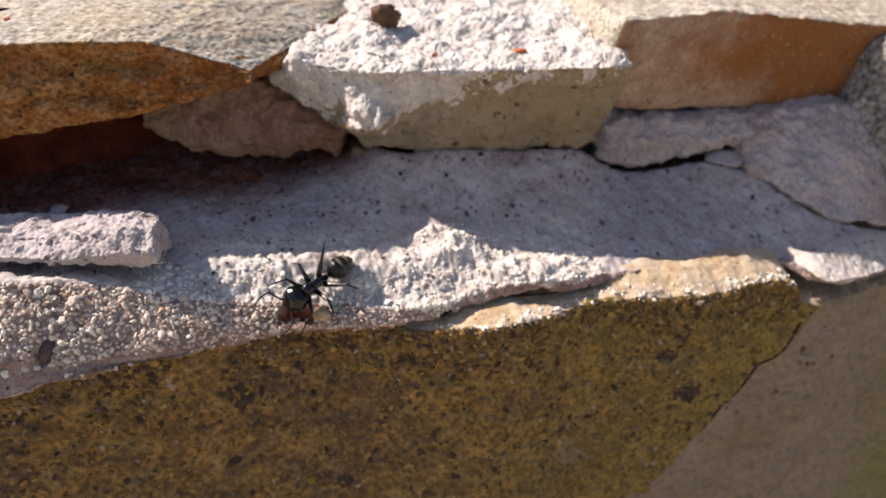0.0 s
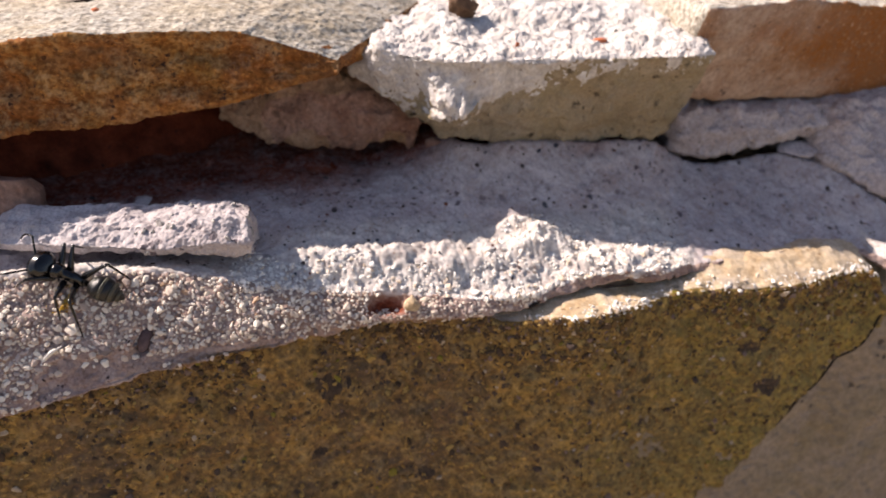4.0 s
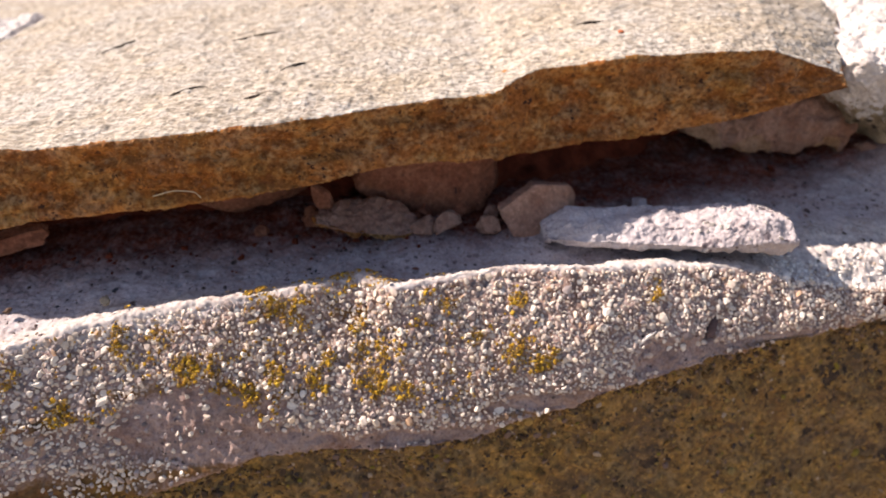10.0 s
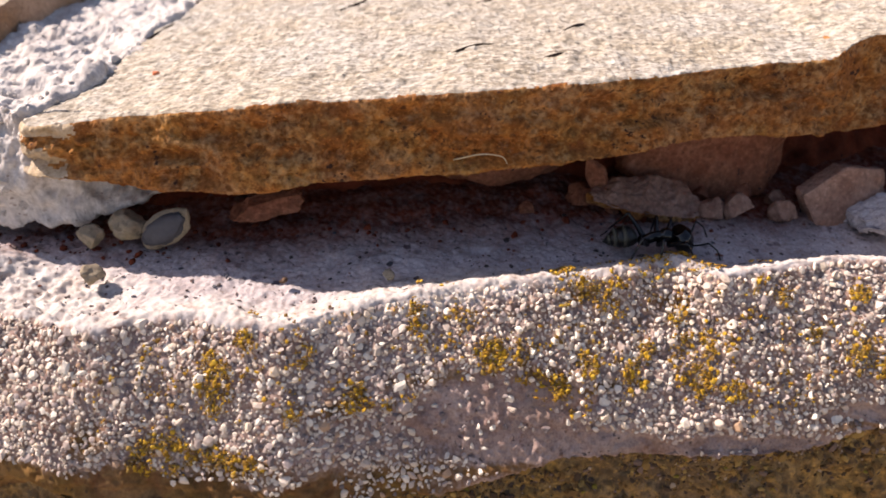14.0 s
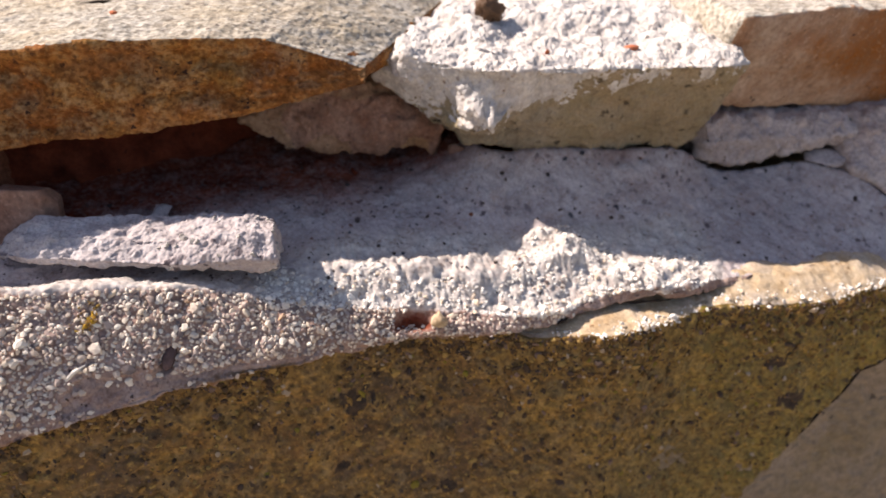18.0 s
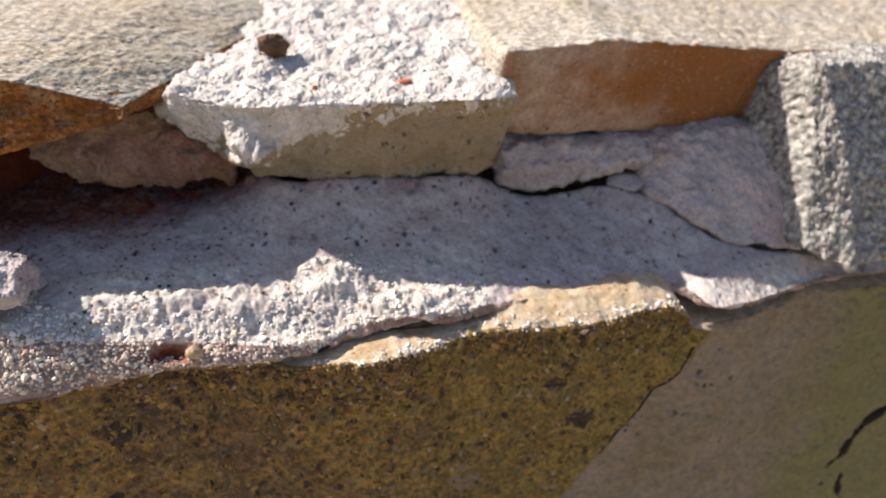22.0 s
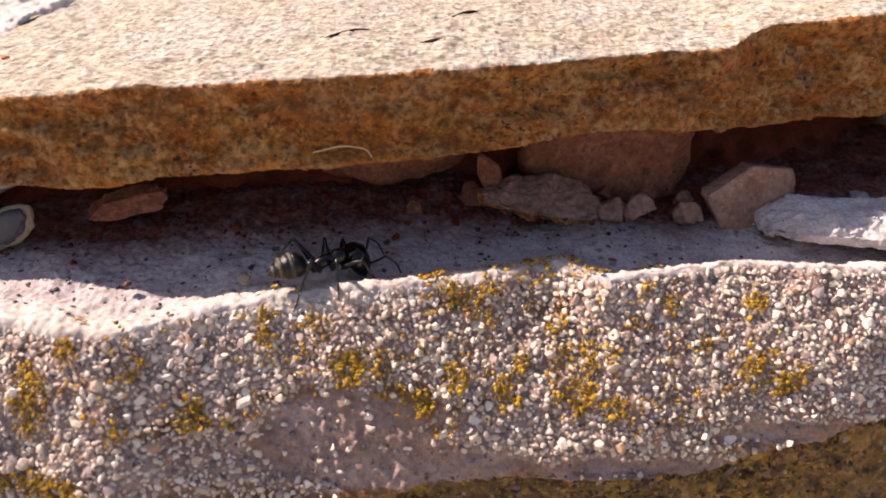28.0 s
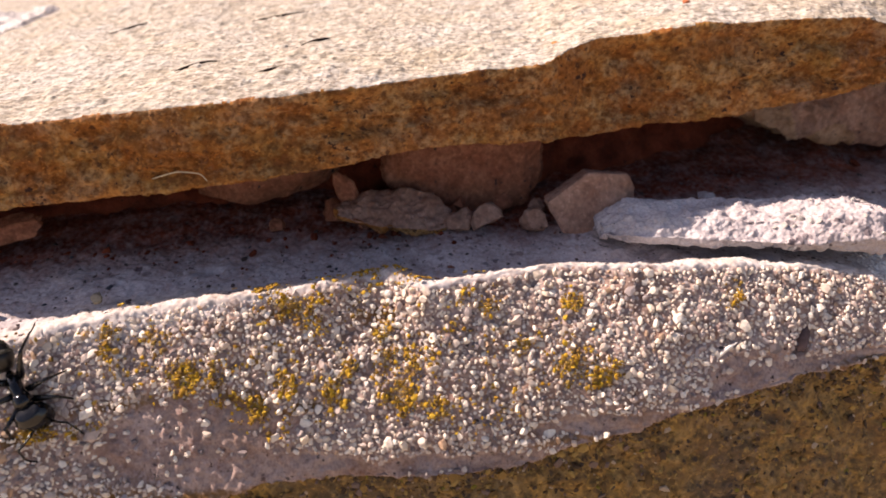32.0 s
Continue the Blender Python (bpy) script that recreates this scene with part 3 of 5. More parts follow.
    # where other surfaces set in; white along the crest also paints its sunlit rim
    right = np.clip((x - 3.3) / 0.4, 0, 1)
    # sunlit band put into the colour, wider round x = -10.6
    white = 0.5 + (0.09 + 0.05 * np.exp(-(((x + 10.6) / 1.2) ** 2)) - np.abs(s - 0.96)) * 5 - 1.2 * right * np.clip((6.4 - x) / 0.2, 0, 1)
    white = np.maximum(white, (0.15 + torn + left) * (s <= 1.1))
    # the heap is whitened too, for the patch of sun on it
    white = np.maximum(white, np.clip(2.2 * heap, 0, 1.3) * (s <= 1.1))
    # earth towards the back, its tone darkened for the shade under the slab
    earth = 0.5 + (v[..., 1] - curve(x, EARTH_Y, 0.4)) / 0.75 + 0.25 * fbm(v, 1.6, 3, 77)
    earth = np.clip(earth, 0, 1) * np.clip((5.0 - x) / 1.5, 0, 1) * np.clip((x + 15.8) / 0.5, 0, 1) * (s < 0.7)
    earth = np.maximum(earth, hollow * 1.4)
    algae, ragged = 0, fbm(v, 3.5, 3, 71)
    for bx, bz, rx, rz in ALGAE_SPOTS:
        algae = np.maximum(algae, scar(v, (bx, bz), (rx, rz), ragged, 1.2))
    foot = np.clip((v[..., 2] - fz) / -0.25 + 1.85 + 0.3 * fbm(v, 2.0, 3, 93), 0, 1) * np.clip((-9.8 - x) / 1.2, 0, 1)
    algae = np.clip(np.maximum(algae, foot) * 1.3, 0, 1.2) * np.clip((s - 1.04) * 12, 0, 1)
    # the sandy face starts lower where the painted sunlit band is wider
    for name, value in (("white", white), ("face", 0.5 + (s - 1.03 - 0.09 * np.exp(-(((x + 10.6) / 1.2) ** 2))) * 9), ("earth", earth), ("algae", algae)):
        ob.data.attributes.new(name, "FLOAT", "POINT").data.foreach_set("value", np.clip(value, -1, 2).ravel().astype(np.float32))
    tagged(ob, "pale grey lime mortar bed with a sandy crumbling front", "mortar", kind="structure")
    return ob, v, n, s


BED, BED_V, BED_N, BED_S = mortar_bed()


STONES = {}
# dark spots in the brown stone: x, height, size
SPOTS = ((-1.55, -1.60, 0.24), (-0.30, -1.02, 0.18), (0.66, -2.6, 0.10), (-1.75, -2.5, 0.13), (-2.3, -3.1, 0.16), (4.65, -2.35, 0.24), (4.2, -1.65, 0.16), (-2.1, -4.2, 0.2), (-0.4, -3.1, 0.14), (2.7, -2.7, 0.1), (-4.2, -2.3, 0.16), (-6.0, -3.0, 0.2))


def lower_stone(name, x0, x1, edge, out, material, label, nx, seed):
    """A face stone under the mortar; edge(x, z) > 0 is where it is."""
    xs = np.linspace(x0, x1, nx)
    fz = curve(xs, FOOT_Z, 0.15)[:, None]
    on = np.clip((xs + 0.6) / 1.2, 0, 1)[:, None]
    under = (curve(xs, CREST_Y, 0.7) + face_lean(xs) * (curve(xs, FOOT_Z, 0.4) - curve(xs, CREST_Z, 0.5)))[:, None] + 0.22
    sy = on * curve(xs, STONE_Y, 0.12)[:, None] + (1 - on) * under
    x, s = np.meshgrid(xs, np.linspace(0, 1, 380), indexing="ij")
    lift = 0.15 - 0.18 * on + 0.03 * fbm(np.stack([x, 0 * x, 0 * x], -1), 2.5, 3, seed)
    lift = lift - 0.22 * np.clip((x - 6.15) / 0.3, 0, 1)
    crest = (curve(xs, CREST_Z, 0.5) - curve(xs, FOOT_Z, 0.15))[:, None] + 0.06
    d = np.clip((s - 0.12) / 0.88, 0, 1)
    back = np.clip(1 - s / 0.12, 0, 1)
    lean = curve(x, ((-24, 0.28), (-3, 0.28), (1, 0.2), (5, 0.12), (14, 0.12)))
    v = np.stack([x, sy - out + 1.0 * back - lean * 8.6 * d, fz + lift - 0.06 * (1 - back) - 8.6 * d + 0.03 * back + crest * np.clip((x - 3.0) / 0.6, 0, 1) * np.clip((6.25 - x) / 0.15, 0, 1) * np.clip(back / 0.45, 0, 1) * np.clip((0.85 - back) / 0.25, -1, 1)], -1)
    for _ in range(2):
        v[:, 1:-1, 1:] = 0.5 * v[:, 1:-1, 1:] + 0.25 * (v[:, 2:, 1:] + v[:, :-2, 1:])
    n = normals(v, False)
    n *= -np.sign(n[..., 1].mean())
    calm = np.maximum(0.5 + 0.5 * np.clip((s - 0.10) / 0.08, 0, 1), on) * (1 - 0.65 * np.clip(back * 8, 0, 1)) * (1 if name == "brown_stone" else 0.7)
    v = v + n * (calm * (0.07 * fbm(v, 0.7, 3, seed) + 0.04 * fbm(v, 3, 3, seed + 1) + 0.032 * fbm(v, 11, 3, seed + 2) - 0.03 * np.abs(fbm(v, 7, 3, seed + 6)) + 0.009 * fbm(v, 48, 2, seed + 4)))[..., None]
    v[..., 1] += np.where(edge(v[..., 0], v[..., 2]) > 0, 0, 0.5)
    STONES[name] = v
    ob = link(name, v, quads(*v.shape[:2], False), [material, M_CRUST, M_SPOT])
    spot, ragged = 0, fbm(v, 3.5, 3, 71)
    for cx, cz, size in SPOTS if name == "brown_stone" else ():
        spot = np.maximum(spot, scar(v, (cx, cz), (size, size * 0.8), ragged, 1.0))
    kind = np.where((s < 0.115) & (x > 0.4), 1, np.where(np.minimum(spot, 5 * spot) > np.maximum(0.2 + 0.4 * fbm(v, 12, 3, 83), 0.04), 2, 0))
    ob.data.polygons.foreach_set("material_index", kind[:-1, :-1].ravel())
    return tagged(ob, label, "stone", kind="structure")


def crack_x(z):
    """The slanting joint between the brown stone and the pale one."""
    return np.interp(z, [-7, -4.1, -2.8, -2.0, -1.0, 0], [1.2, 4.25, 5.6, 6.2, 6.75, 6.9])


lower_stone("brown_stone", -23, 8.5, lambda x, z: crack_x(z) + 0.20 * fbm(np.stack([x, x * 0, z], -1), 1.6, 3, 31) + 0.07 * fbm(np.stack([x, x * 0, z], -1), 7, 3, 32) - x, 0.0, M_BROWN, "brown ironstone block with a pitted olive-stained face", 1100, 21)
lower_stone("olive_stone", 0.5, 16, lambda x, z: x + 99, -0.10, M_OLIVE, "pale olive weathered stone with a smooth face", 420, 51)

# ---- the stones over the bed ----
EDGE_Y = ((-15.1, 1.62), (-14.95, 1.45), (-14.5, 1.38), (-13.8, 1.34), (-12.5, 1.18), (-10, 1.22), (-8.8, 1.33), (-8.2, 1.45), (-7.6, 1.68), (-7, 1.8), (-6.05, 1.90), (-5.75, 2.15), (-5.45, 2.3),
          (-4.7, 2.25), (-4.05, 2.33), (-3, 2.36), (-2.4, 2.45), (-1.75, 2.5), (-1.25, 2.58))
EDGE_Z = ((-15.1, 1.38), (-13.8, 1.55), (-12, 1.755), (-10, 1.87), (-9, 1.91), (-6.05, 2.01), (-5.75, 2.13), (-5.4, 2.19), (-4.05, 2.29), (-3, 2.31), (-2.3, 2.26), (-1.75, 2.06), (-1.25, 1.87))
UNDER_Z = ((-15.1, 0.86), (-14.2, 0.84), (-13.5, 0.77), (-12.5, 0.8), (-11.6, 0.9), (-10.6, 1.0), (-9.7, 1.08), (-9, 1.1), (-8, 1.17), (-7.1, 1.22), (-6.3, 1.18),
           (-5.5, 1.07), (-4.8, 1.18), (-4.2, 1.21), (-3.3, 1.32), (-2.5, 1.44), (-1.65, 1.64), (-1.25, 1.72))


def upper_slab():
    stations = []
    for x in np.linspace(-15.1, -1.25, 120):
        ty, tz, uz = (float(curve(x, k)) for k in (EDGE_Y, EDGE_Z, UNDER_Z))
        stations.append((x, [(ty, tz), (ty - 0.10, (tz + uz) / 2), (ty - 0.18, uz), (ty + 2.5, uz - 0.05), (9, uz), (9, tz + 0.5), (ty + 1.5, tz + 0.12)]))
    ob = loft("upper_slab", stations, [M_SLAB, M_OCHRE, M_CRUST], nx=860, ns=520, soft=2, rough=((0.9, 0.03), (4, 0.018), (12, 0.010), (32, 0.009)), ends=0.04, seed=5, pick=lambda c, n: np.where(n[:, 2] < 0.86 - 0.3 * np.clip((c[:, 0] + 3.6) / 0.8, 0, 1) * np.clip((-1.5 - c[:, 0]) / 0.2, 0, 1) + 0.08 * fbm(c, 4, 3, 88), np.where(c[:, 0] < -14.55 + 0.45 * fbm(c * [1, 1, 2.5], 2, 4, 98), 2, 1), 0))
    me = ob.data
    v = np.empty(len(me.vertices) * 3)
    me.vertices.foreach_get("co", v)
    v = v.reshape(-1, 3)
    y = v[:, 1] / CM + ob.location.y / CM
    x = v[:, 0] / CM + ob.location.x / CM
    right = np.clip((x + 4.0) / 2.5, 0, 1)
    left = np.clip((-13.0 - x) / 2.1, 0, 1)
    v[:, 0] += CM * (right * np.clip(y - 2.6, 0, 9) * 0.50 + left * np.clip(y - 1.3, 0, 9) * 0.12)
    # layers of the broken front edge
    z = v[:, 2] / CM + ob.location.z / CM
    broken = np.clip((y - curve(x, EDGE_Y) - 0.5) / -0.3, 0, 1) * np.clip((curve(x, EDGE_Z) - 0.06 - z) / 0.15, 0, 1) * np.clip((z - curve(x, UNDER_Z) - 0.02) / 0.12, 0, 1)
    layers = fbm(np.stack([x * 1.6, x * 0, z * 6], -1), 1.0, 4, 61) + 0.8 * np.abs(fbm(np.stack([x * 4, x * 0, z * 9], -1), 1.0, 3, 62))
    pits = np.abs(fbm(np.stack([x * 9, x * 0, z * 16], -1), 1.0, 3, 63))
    v[:, 1] += CM * broken * (0.10 * np.clip(layers, -0.15, 1.2) + 0.035 * pits)
    me.vertices.foreach_set("co", v.ravel())
    return tagged(ob, "beige sandstone slab with a broken ochre front edge", "stone slab")


slab = upper_slab()

def bulged(v):
    """The white lump stands out over a tan layer that lies further back."""
    front = np.clip((3.6 - v[..., 1]) / 0.6, 0, 1)
    x, z = v[..., 0], v[..., 2]
    out = 0.26 * np.exp(-((x - 0.3) / 0.7) ** 2 - ((z - 1.15) / 0.30) ** 2) * (1 + 0.9 * fbm(v, 3.2, 3, 101))
    back = 0.10 * np.clip((0.80 - z) / 0.12, 0, 1) + 0.05 * fbm(v * [1, 0, 0], 2.2, 3, 102) * np.clip((0.9 - z) / 0.3, 0, 1)
    w = v.copy()
    w[..., 1] += front * (back - out)
    w[..., 2] += 0.10 * np.clip((0.7 - z) / 0.3, 0, 1) * np.maximum(fbm(v * [1, 0, 0], 1.7, 3, 103), -0.2)
    return w


white = loft("mortar_block", [
    (-1.15, [(3.3, 1.72), (3.3, 1.6), (3.45, 1.45), (6, 1.3), (7, 1.9), (4.1, 1.82)]),
    (-0.78, [(2.86, 1.92), (2.92, 1.62), (3.15, 1.32), (6, 1.1), (7, 2.0), (4, 1.96)]),
    (-0.4, [(2.72, 1.84), (2.86, 1.35), (3.15, 0.95), (6, 0.8), (7, 2.1), (4, 1.95)]),
    (0.0, [(2.52, 1.86), (2.68, 1.25), (3.0, 0.78), (6, 0.5), (7, 2.3), (4, 2.08)]),
    (0.2, [(2.42, 1.87), (2.65, 1.2), (3.05, 0.52), (6, 0.3), (7, 2.35), (4, 2.12)]),
    (1.2, [(2.42, 1.86), (2.78, 1.2), (3.1, 0.40), (6, 0.3), (7, 2.35), (4, 2.12)]),
    (3.4, [(2.44, 1.88), (2.85, 1.2), (3.15, 0.42), (6, 0.3), (7, 2.35), (4, 2.12)]),
    (3.75, [(2.7, 1.82), (3.0, 1.2), (3.3, 0.5), (6, 0.3), (7, 2.35), (4, 2.12)])], [M_WHITE, M_TAN], nx=460, ns=640, soft=3,
    rough=((1.4, 0.07), (4, 0.05), (13, 0.015), (34, 0.009), (70, 0.006)), ends=0.08, seed=8, jag=0.08, shape=bulged,
    pick=lambda c, n: (n[:, 2] < 0.3) & (c[:, 2] < curve(c[:, 0], ((-1, 1.0), (0.5, 1.2), (1.3, 1.35), (1.9, 1.78), (3.6, 1.9)), 0.1) + 0.30 * fbm(c, 2.5, 4, 89) + 0.22 * fbm(c, 14, 3, 87)))
tagged(white, "white crumbly lime mortar lump between two slabs", "mortar lump")

right_slab = loft("right_slab", [
    (3.68, [(2.80, 2.40), (3.15, 1.6), (3.5, 0.92), (9, 0.8), (9, 2.6), (5, 2.40)]),
    (5.2, [(3.05, 2.48), (3.30, 1.6), (3.6, 0.84), (9, 0.7), (9, 2.8), (5, 2.52)]),
    (7.5, [(3.55, 2.20), (3.70, 1.5), (3.9, 0.72), (9, 0.6), (9, 2.6), (5.2, 2.30)]),
    (9.2, [(3.90, 2.02), (4.05, 1.4), (4.2, 0.66), (9, 0.5), (9, 2.5), (5.5, 2.14)]),
    (13.5, [(4.30, 1.80), (4.40, 1.2), (4.6, 0.5), (9, 0.4), (9, 2.4), (6.0, 1.95)])], [M_SLAB, M_RUSTY], nx=420, ns=300, soft=2,
    rough=((1.1, 0.03), (5, 0.025), (14, 0.012), (36, 0.006)), seed=15, pick=lambda c, n: (n[:, 2] < 0.86 + 0.08 * fbm(c, 4, 3, 88)) & (n[:, 0] > -0.5))
tagged(right_slab, "sandstone slab with a smooth pinkish ochre front", "stone slab")

def leaning(v):
    """The lit left edge leans, narrow at the top and broad at the foot."""
    x, z = v[..., 0], v[..., 2]
    lean = curve(z, ((-0.8, 0.02), (-0.32, 0.0), (0.71, -0.14), (2.2, -0.60)), 0.2)
    w = v.copy()
    w[..., 0] = x + 0.12 + lean * np.clip((x - 8.45) / 0.63, 0, 1) * np.exp(-np.maximum(x - 9.08, 0) / 1.5)
    return w


grey = loft("grey_block", [
    (8.20, [(3.7, 1.75), (3.5, 0.7), (2.5, -0.5), (5, -1.1), (4.6, 1.8)]),
    (8.45, [(3.10, 2.10), (2.50, 1.00), (1.88, -0.50), (5, -1.1), (4.4, 1.95)]),
    (9.08, [(2.96, 2.13), (2.20, 0.71), (1.55, -0.74), (5, -1.1), (4.2, 2.0)]),
    (9.25, [(3.04, 2.11), (2.32, 0.68), (1.70, -0.75), (5, -1.1), (4.2, 2.0)]),
    (9.8, [(3.14, 2.08), (2.40, 0.65), (1.78, -0.76), (5, -1.1), (4.2, 2.0)]),
    (15, [(3.7, 1.85), (3.1, 0.55), (2.6, -0.85), (5, -1.1), (4.4, 1.9)])], M_GREY, nx=440, ns=340, soft=2,
    rough=((1.5, 0.04), (6, 0.03), (14, 0.030), (30, 0.020), (60, 0.008)), seed=18, ends=0.06, shape=leaning)
tagged(grey, "grey granite block with a rough sloping face", "stone block")

fillet = loft("mortar_fillet", [
    (6.3, [(3.5, 0.8), (3.2, 0.4), (2.95, 0.10), (5, -0.4), (5, 0.85)]),
    (6.7, [(3.5, 0.8), (3.0, 0.4), (2.6, -0.15), (5, -0.4), (5, 0.85)]),
    (7.4, [(3.55, 0.82), (2.85, 0.3), (2.25, -0.5), (5, -0.8), (5, 0.85)]),
    (8.6, [(3.6, 0.95), (2.85, 0.3), (2.15, -0.70), (5, -1), (5, 1.0)]),
    (9.3, [(3.9, 1.3), (3.0, 0.3), (2.2, -0.72), (5, -1), (5, 1.3)])], M_FILLET, nx=260, ns=240, soft=1,
    rough=((1.3, 0.06), (3.5, 0.06), (10, 0.03), (36, 0.012)), seed=22, ends=0.03, jag=0.12)
loft("broken_lip", [
    (3.9, [(3.35, 0.75), (3.2, 0.45), (3.3, 0.14), (5, 0.1), (5, 0.85)]),
    (4.4, [(3.4, 0.8), (3.15, 0.5), (3.25, 0.02), (5, -0.1), (5, 0.85)]),
    (5.2, [(3.45, 0.74), (3.25, 0.5), (3.35, 0.10), (5, -0.1), (5, 0.8)]),
    (5.5, [(3.45, 0.76), (3.22, 0.5), (3.3, 0.26), (5, 0.0), (5, 0.8)]),
    (6.4, [(3.5, 0.8), (3.22, 0.55), (3.3, 0.30), (5, 0.0), (5, 0.8)])], M_FILLET, nx=220, ns=200, soft=1,
    rough=((1.3, 0.04), (3.5, 0.06), (10, 0.03), (36, 0.012)), seed=27, ends=0.03, jag=0.1, parent=fillet, label="broken mortar lip with a ragged lower edge")
lump("flake", (5.95, 3.22, 0.13), (0.9, 0.5, 0.16), M_FILLET, 47, (10, -3, 4), 0.15, 1.6, 4, parent=fillet, label="thin loose mortar flake", facets=5)
tagged(fillet, "pale cracked mortar fillet under the slab", "mortar fillet")


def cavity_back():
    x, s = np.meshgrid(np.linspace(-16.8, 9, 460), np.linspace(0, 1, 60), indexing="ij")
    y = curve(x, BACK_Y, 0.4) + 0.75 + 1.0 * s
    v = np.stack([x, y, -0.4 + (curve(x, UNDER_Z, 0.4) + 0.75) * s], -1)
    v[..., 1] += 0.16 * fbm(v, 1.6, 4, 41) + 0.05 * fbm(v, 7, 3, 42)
    # earth whose dark colour also holds the cavity's shade
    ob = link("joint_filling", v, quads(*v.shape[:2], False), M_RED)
    return tagged(ob, "red earthy filling deep in the open joint, darkened for its shade", "earth", kind="structure")


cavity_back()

chunk = loft("mortar_chunk", [
    (-5.44, [(1.37, 0.28), (1.29, 0.22), (1.35, 0.14), (1.80, 0.02), (1.75, 0.24)]),
    (-5.1, [(1.35, 0.43), (1.13, 0.27), (1.19, 0.14), (1.85, 0.02), (1.75, 0.42)]),
    (-4.2, [(1.24, 0.42), (1.00, 0.26), (1.05, 0.14), (1.80, 0.0), (1.72, 0.42)]),
    (-3.4, [(1.12, 0.42), (0.86, 0.26), (0.92, 0.15), (1.75, -0.02), (1.66, 0.40)]),
    (-2.75, [(1.07, 0.53), (0.83, 0.32), (0.87, 0.15), (1.70, -0.06), (1.57, 0.49)]),
    (-2.36, [(1.05, 0.51), (0.83, 0.30), (0.89, 0.10), (1.60, -0.08), (1.49, 0.44)])], [M_MORTAR, M_WHITE], nx=340, ns=260, soft=1,
    rough=((1.6, 0.03), (5, 0.03), (13, 0.016), (34, 0.007)), seed=25, ends=0.02, jag=0.05)
tagged(chunk, "loose long white mortar chunk lying on the ledge", "mortar chunk")

def small_stone(name, c, size, m, seed, turn, cuts, label):
    tagged(lump(name, c, size, m, seed, turn, 0.2, 1.7, 5 if max(size) > 0.5 else 4, facets=cuts), label, "pebble" if name in ("pebble", "crumb") else "stone")


broad = loft("rubble_stone", [
    (-7.95, [(2.55, 1.25), (2.50, 0.35), (3.2, 0.1), (3.2, 1.3)]),
    (-7.55, [(2.40, 1.3), (2.34, 0.10), (3.2, 0.0), (3.2, 1.3)]),
    (-6.7, [(2.36, 1.3), (2.28, 0.02), (3.2, 0.0), (3.2, 1.3)]),
    (-6.2, [(2.38, 1.3), (2.30, 0.05), (3.2, 0.0), (3.2, 1.3)]),
    (-5.98, [(2.46, 1.3), (2.44, 0.30), (3.2, 0.1), (3.2, 1.3)])], M_PINK, nx=150, ns=150, soft=3, rough=((1.3, 0.06), (4, 0.035), (14, 0.012), (36, 0.005)), ends=0.06, seed=64, jag=0.06)
tagged(broad, "broad pinkish rubble stone wedged under the slab", "stone")
small_stone("rubble_stone", (-9.3, 2.75, 0.55), (2.2, 1.0, 1.2), M_PINK, 14, (0, -5, 4), 7, "dusty red rubble stone deep in the joint")
def toothed(v):
    """A broken lower edge with teeth."""
    w = v.copy()
    low = np.clip((0.75 - v[..., 2]) / 0.4, 0, 1) * (v[..., 1] < 4.0)
    w[..., 2] += low * 0.13 * fbm(v * [1, 0, 0], 1.9, 4, 105)
    return w


wedge = loft("rubble_stone", [
    (-3.05, [(3.75, 1.10), (3.60, 0.85), (3.62, 0.75), (4.6, 0.5), (4.6, 1.2)]),
    (-2.6, [(3.70, 1.25), (3.42, 0.85), (3.45, 0.55), (4.6, 0.3), (4.6, 1.3)]),
    (-1.9, [(3.70, 1.40), (3.36, 0.85), (3.40, 0.33), (4.6, 0.2), (4.6, 1.5)]),
    (-0.9, [(3.70, 1.25), (3.36, 0.80), (3.42, 0.30), (4.6, 0.2), (4.6, 1.6)]),
    (-0.22, [(3.70, 0.98), (3.40, 0.72), (3.46, 0.34), (4.6, 0.2), (4.6, 1.5)])], [M_OCHRE_PALE, M_CHIP], nx=220, ns=180, soft=1, rough=((1.2, 0.06), (3.5, 0.05), (10, 0.025), (34, 0.008)), ends=0.04, seed=67, jag=0.08, shape=toothed, pick=lambda c, n: fbm(c, 1.1, 3, 106) > 0.35)
tagged(wedge, "long pinkish rubble stone with a jagged lower edge under the slab", "stone")
small_stone("rubble_stone", (-0.65, 4.1, 1.30), (1.3, 1.2, 0.9), M_PINK, 15, (0, 20, 0), 8, "pinkish rubble stone beside the white mortar lump")
flat_chip = loft("flat_chip", [
    (-8.50, [(1.90, 0.36), (1.80, 0.30), (1.82, 0.24), (2.1, 0.15), (2.1, 0.36)]),
    (-8.15, [(1.92, 0.33), (1.66, 0.24), (1.68, 0.17), (2.2, 0.05), (2.2, 0.42)]),
    (-7.70, [(1.92, 0.33), (1.64, 0.18), (1.66, 0.08), (2.2, 0.0), (2.2, 0.44)]),
    (-7.35, [(1.90, 0.24), (1.66, 0.14), (1.68, 0.04), (2.1, 0.0), (2.1, 0.34)]),
    (-7.15, [(1.88, 0.18), (1.78, 0.12), (1.80, 0.06), (2.0, 0.02), (2.0, 0.2)])], [M_CHIP, M_OCHRE], nx=140, ns=120, soft=1, rough=((1.6, 0.04), (5, 0.05), (16, 0.016)), ends=0.02, seed=66, jag=0.12, pick=lambda c, n: n[:, 2] < 0.25)
tagged(flat_chip, "flat pale stone chip with an ochre underside", "stone")
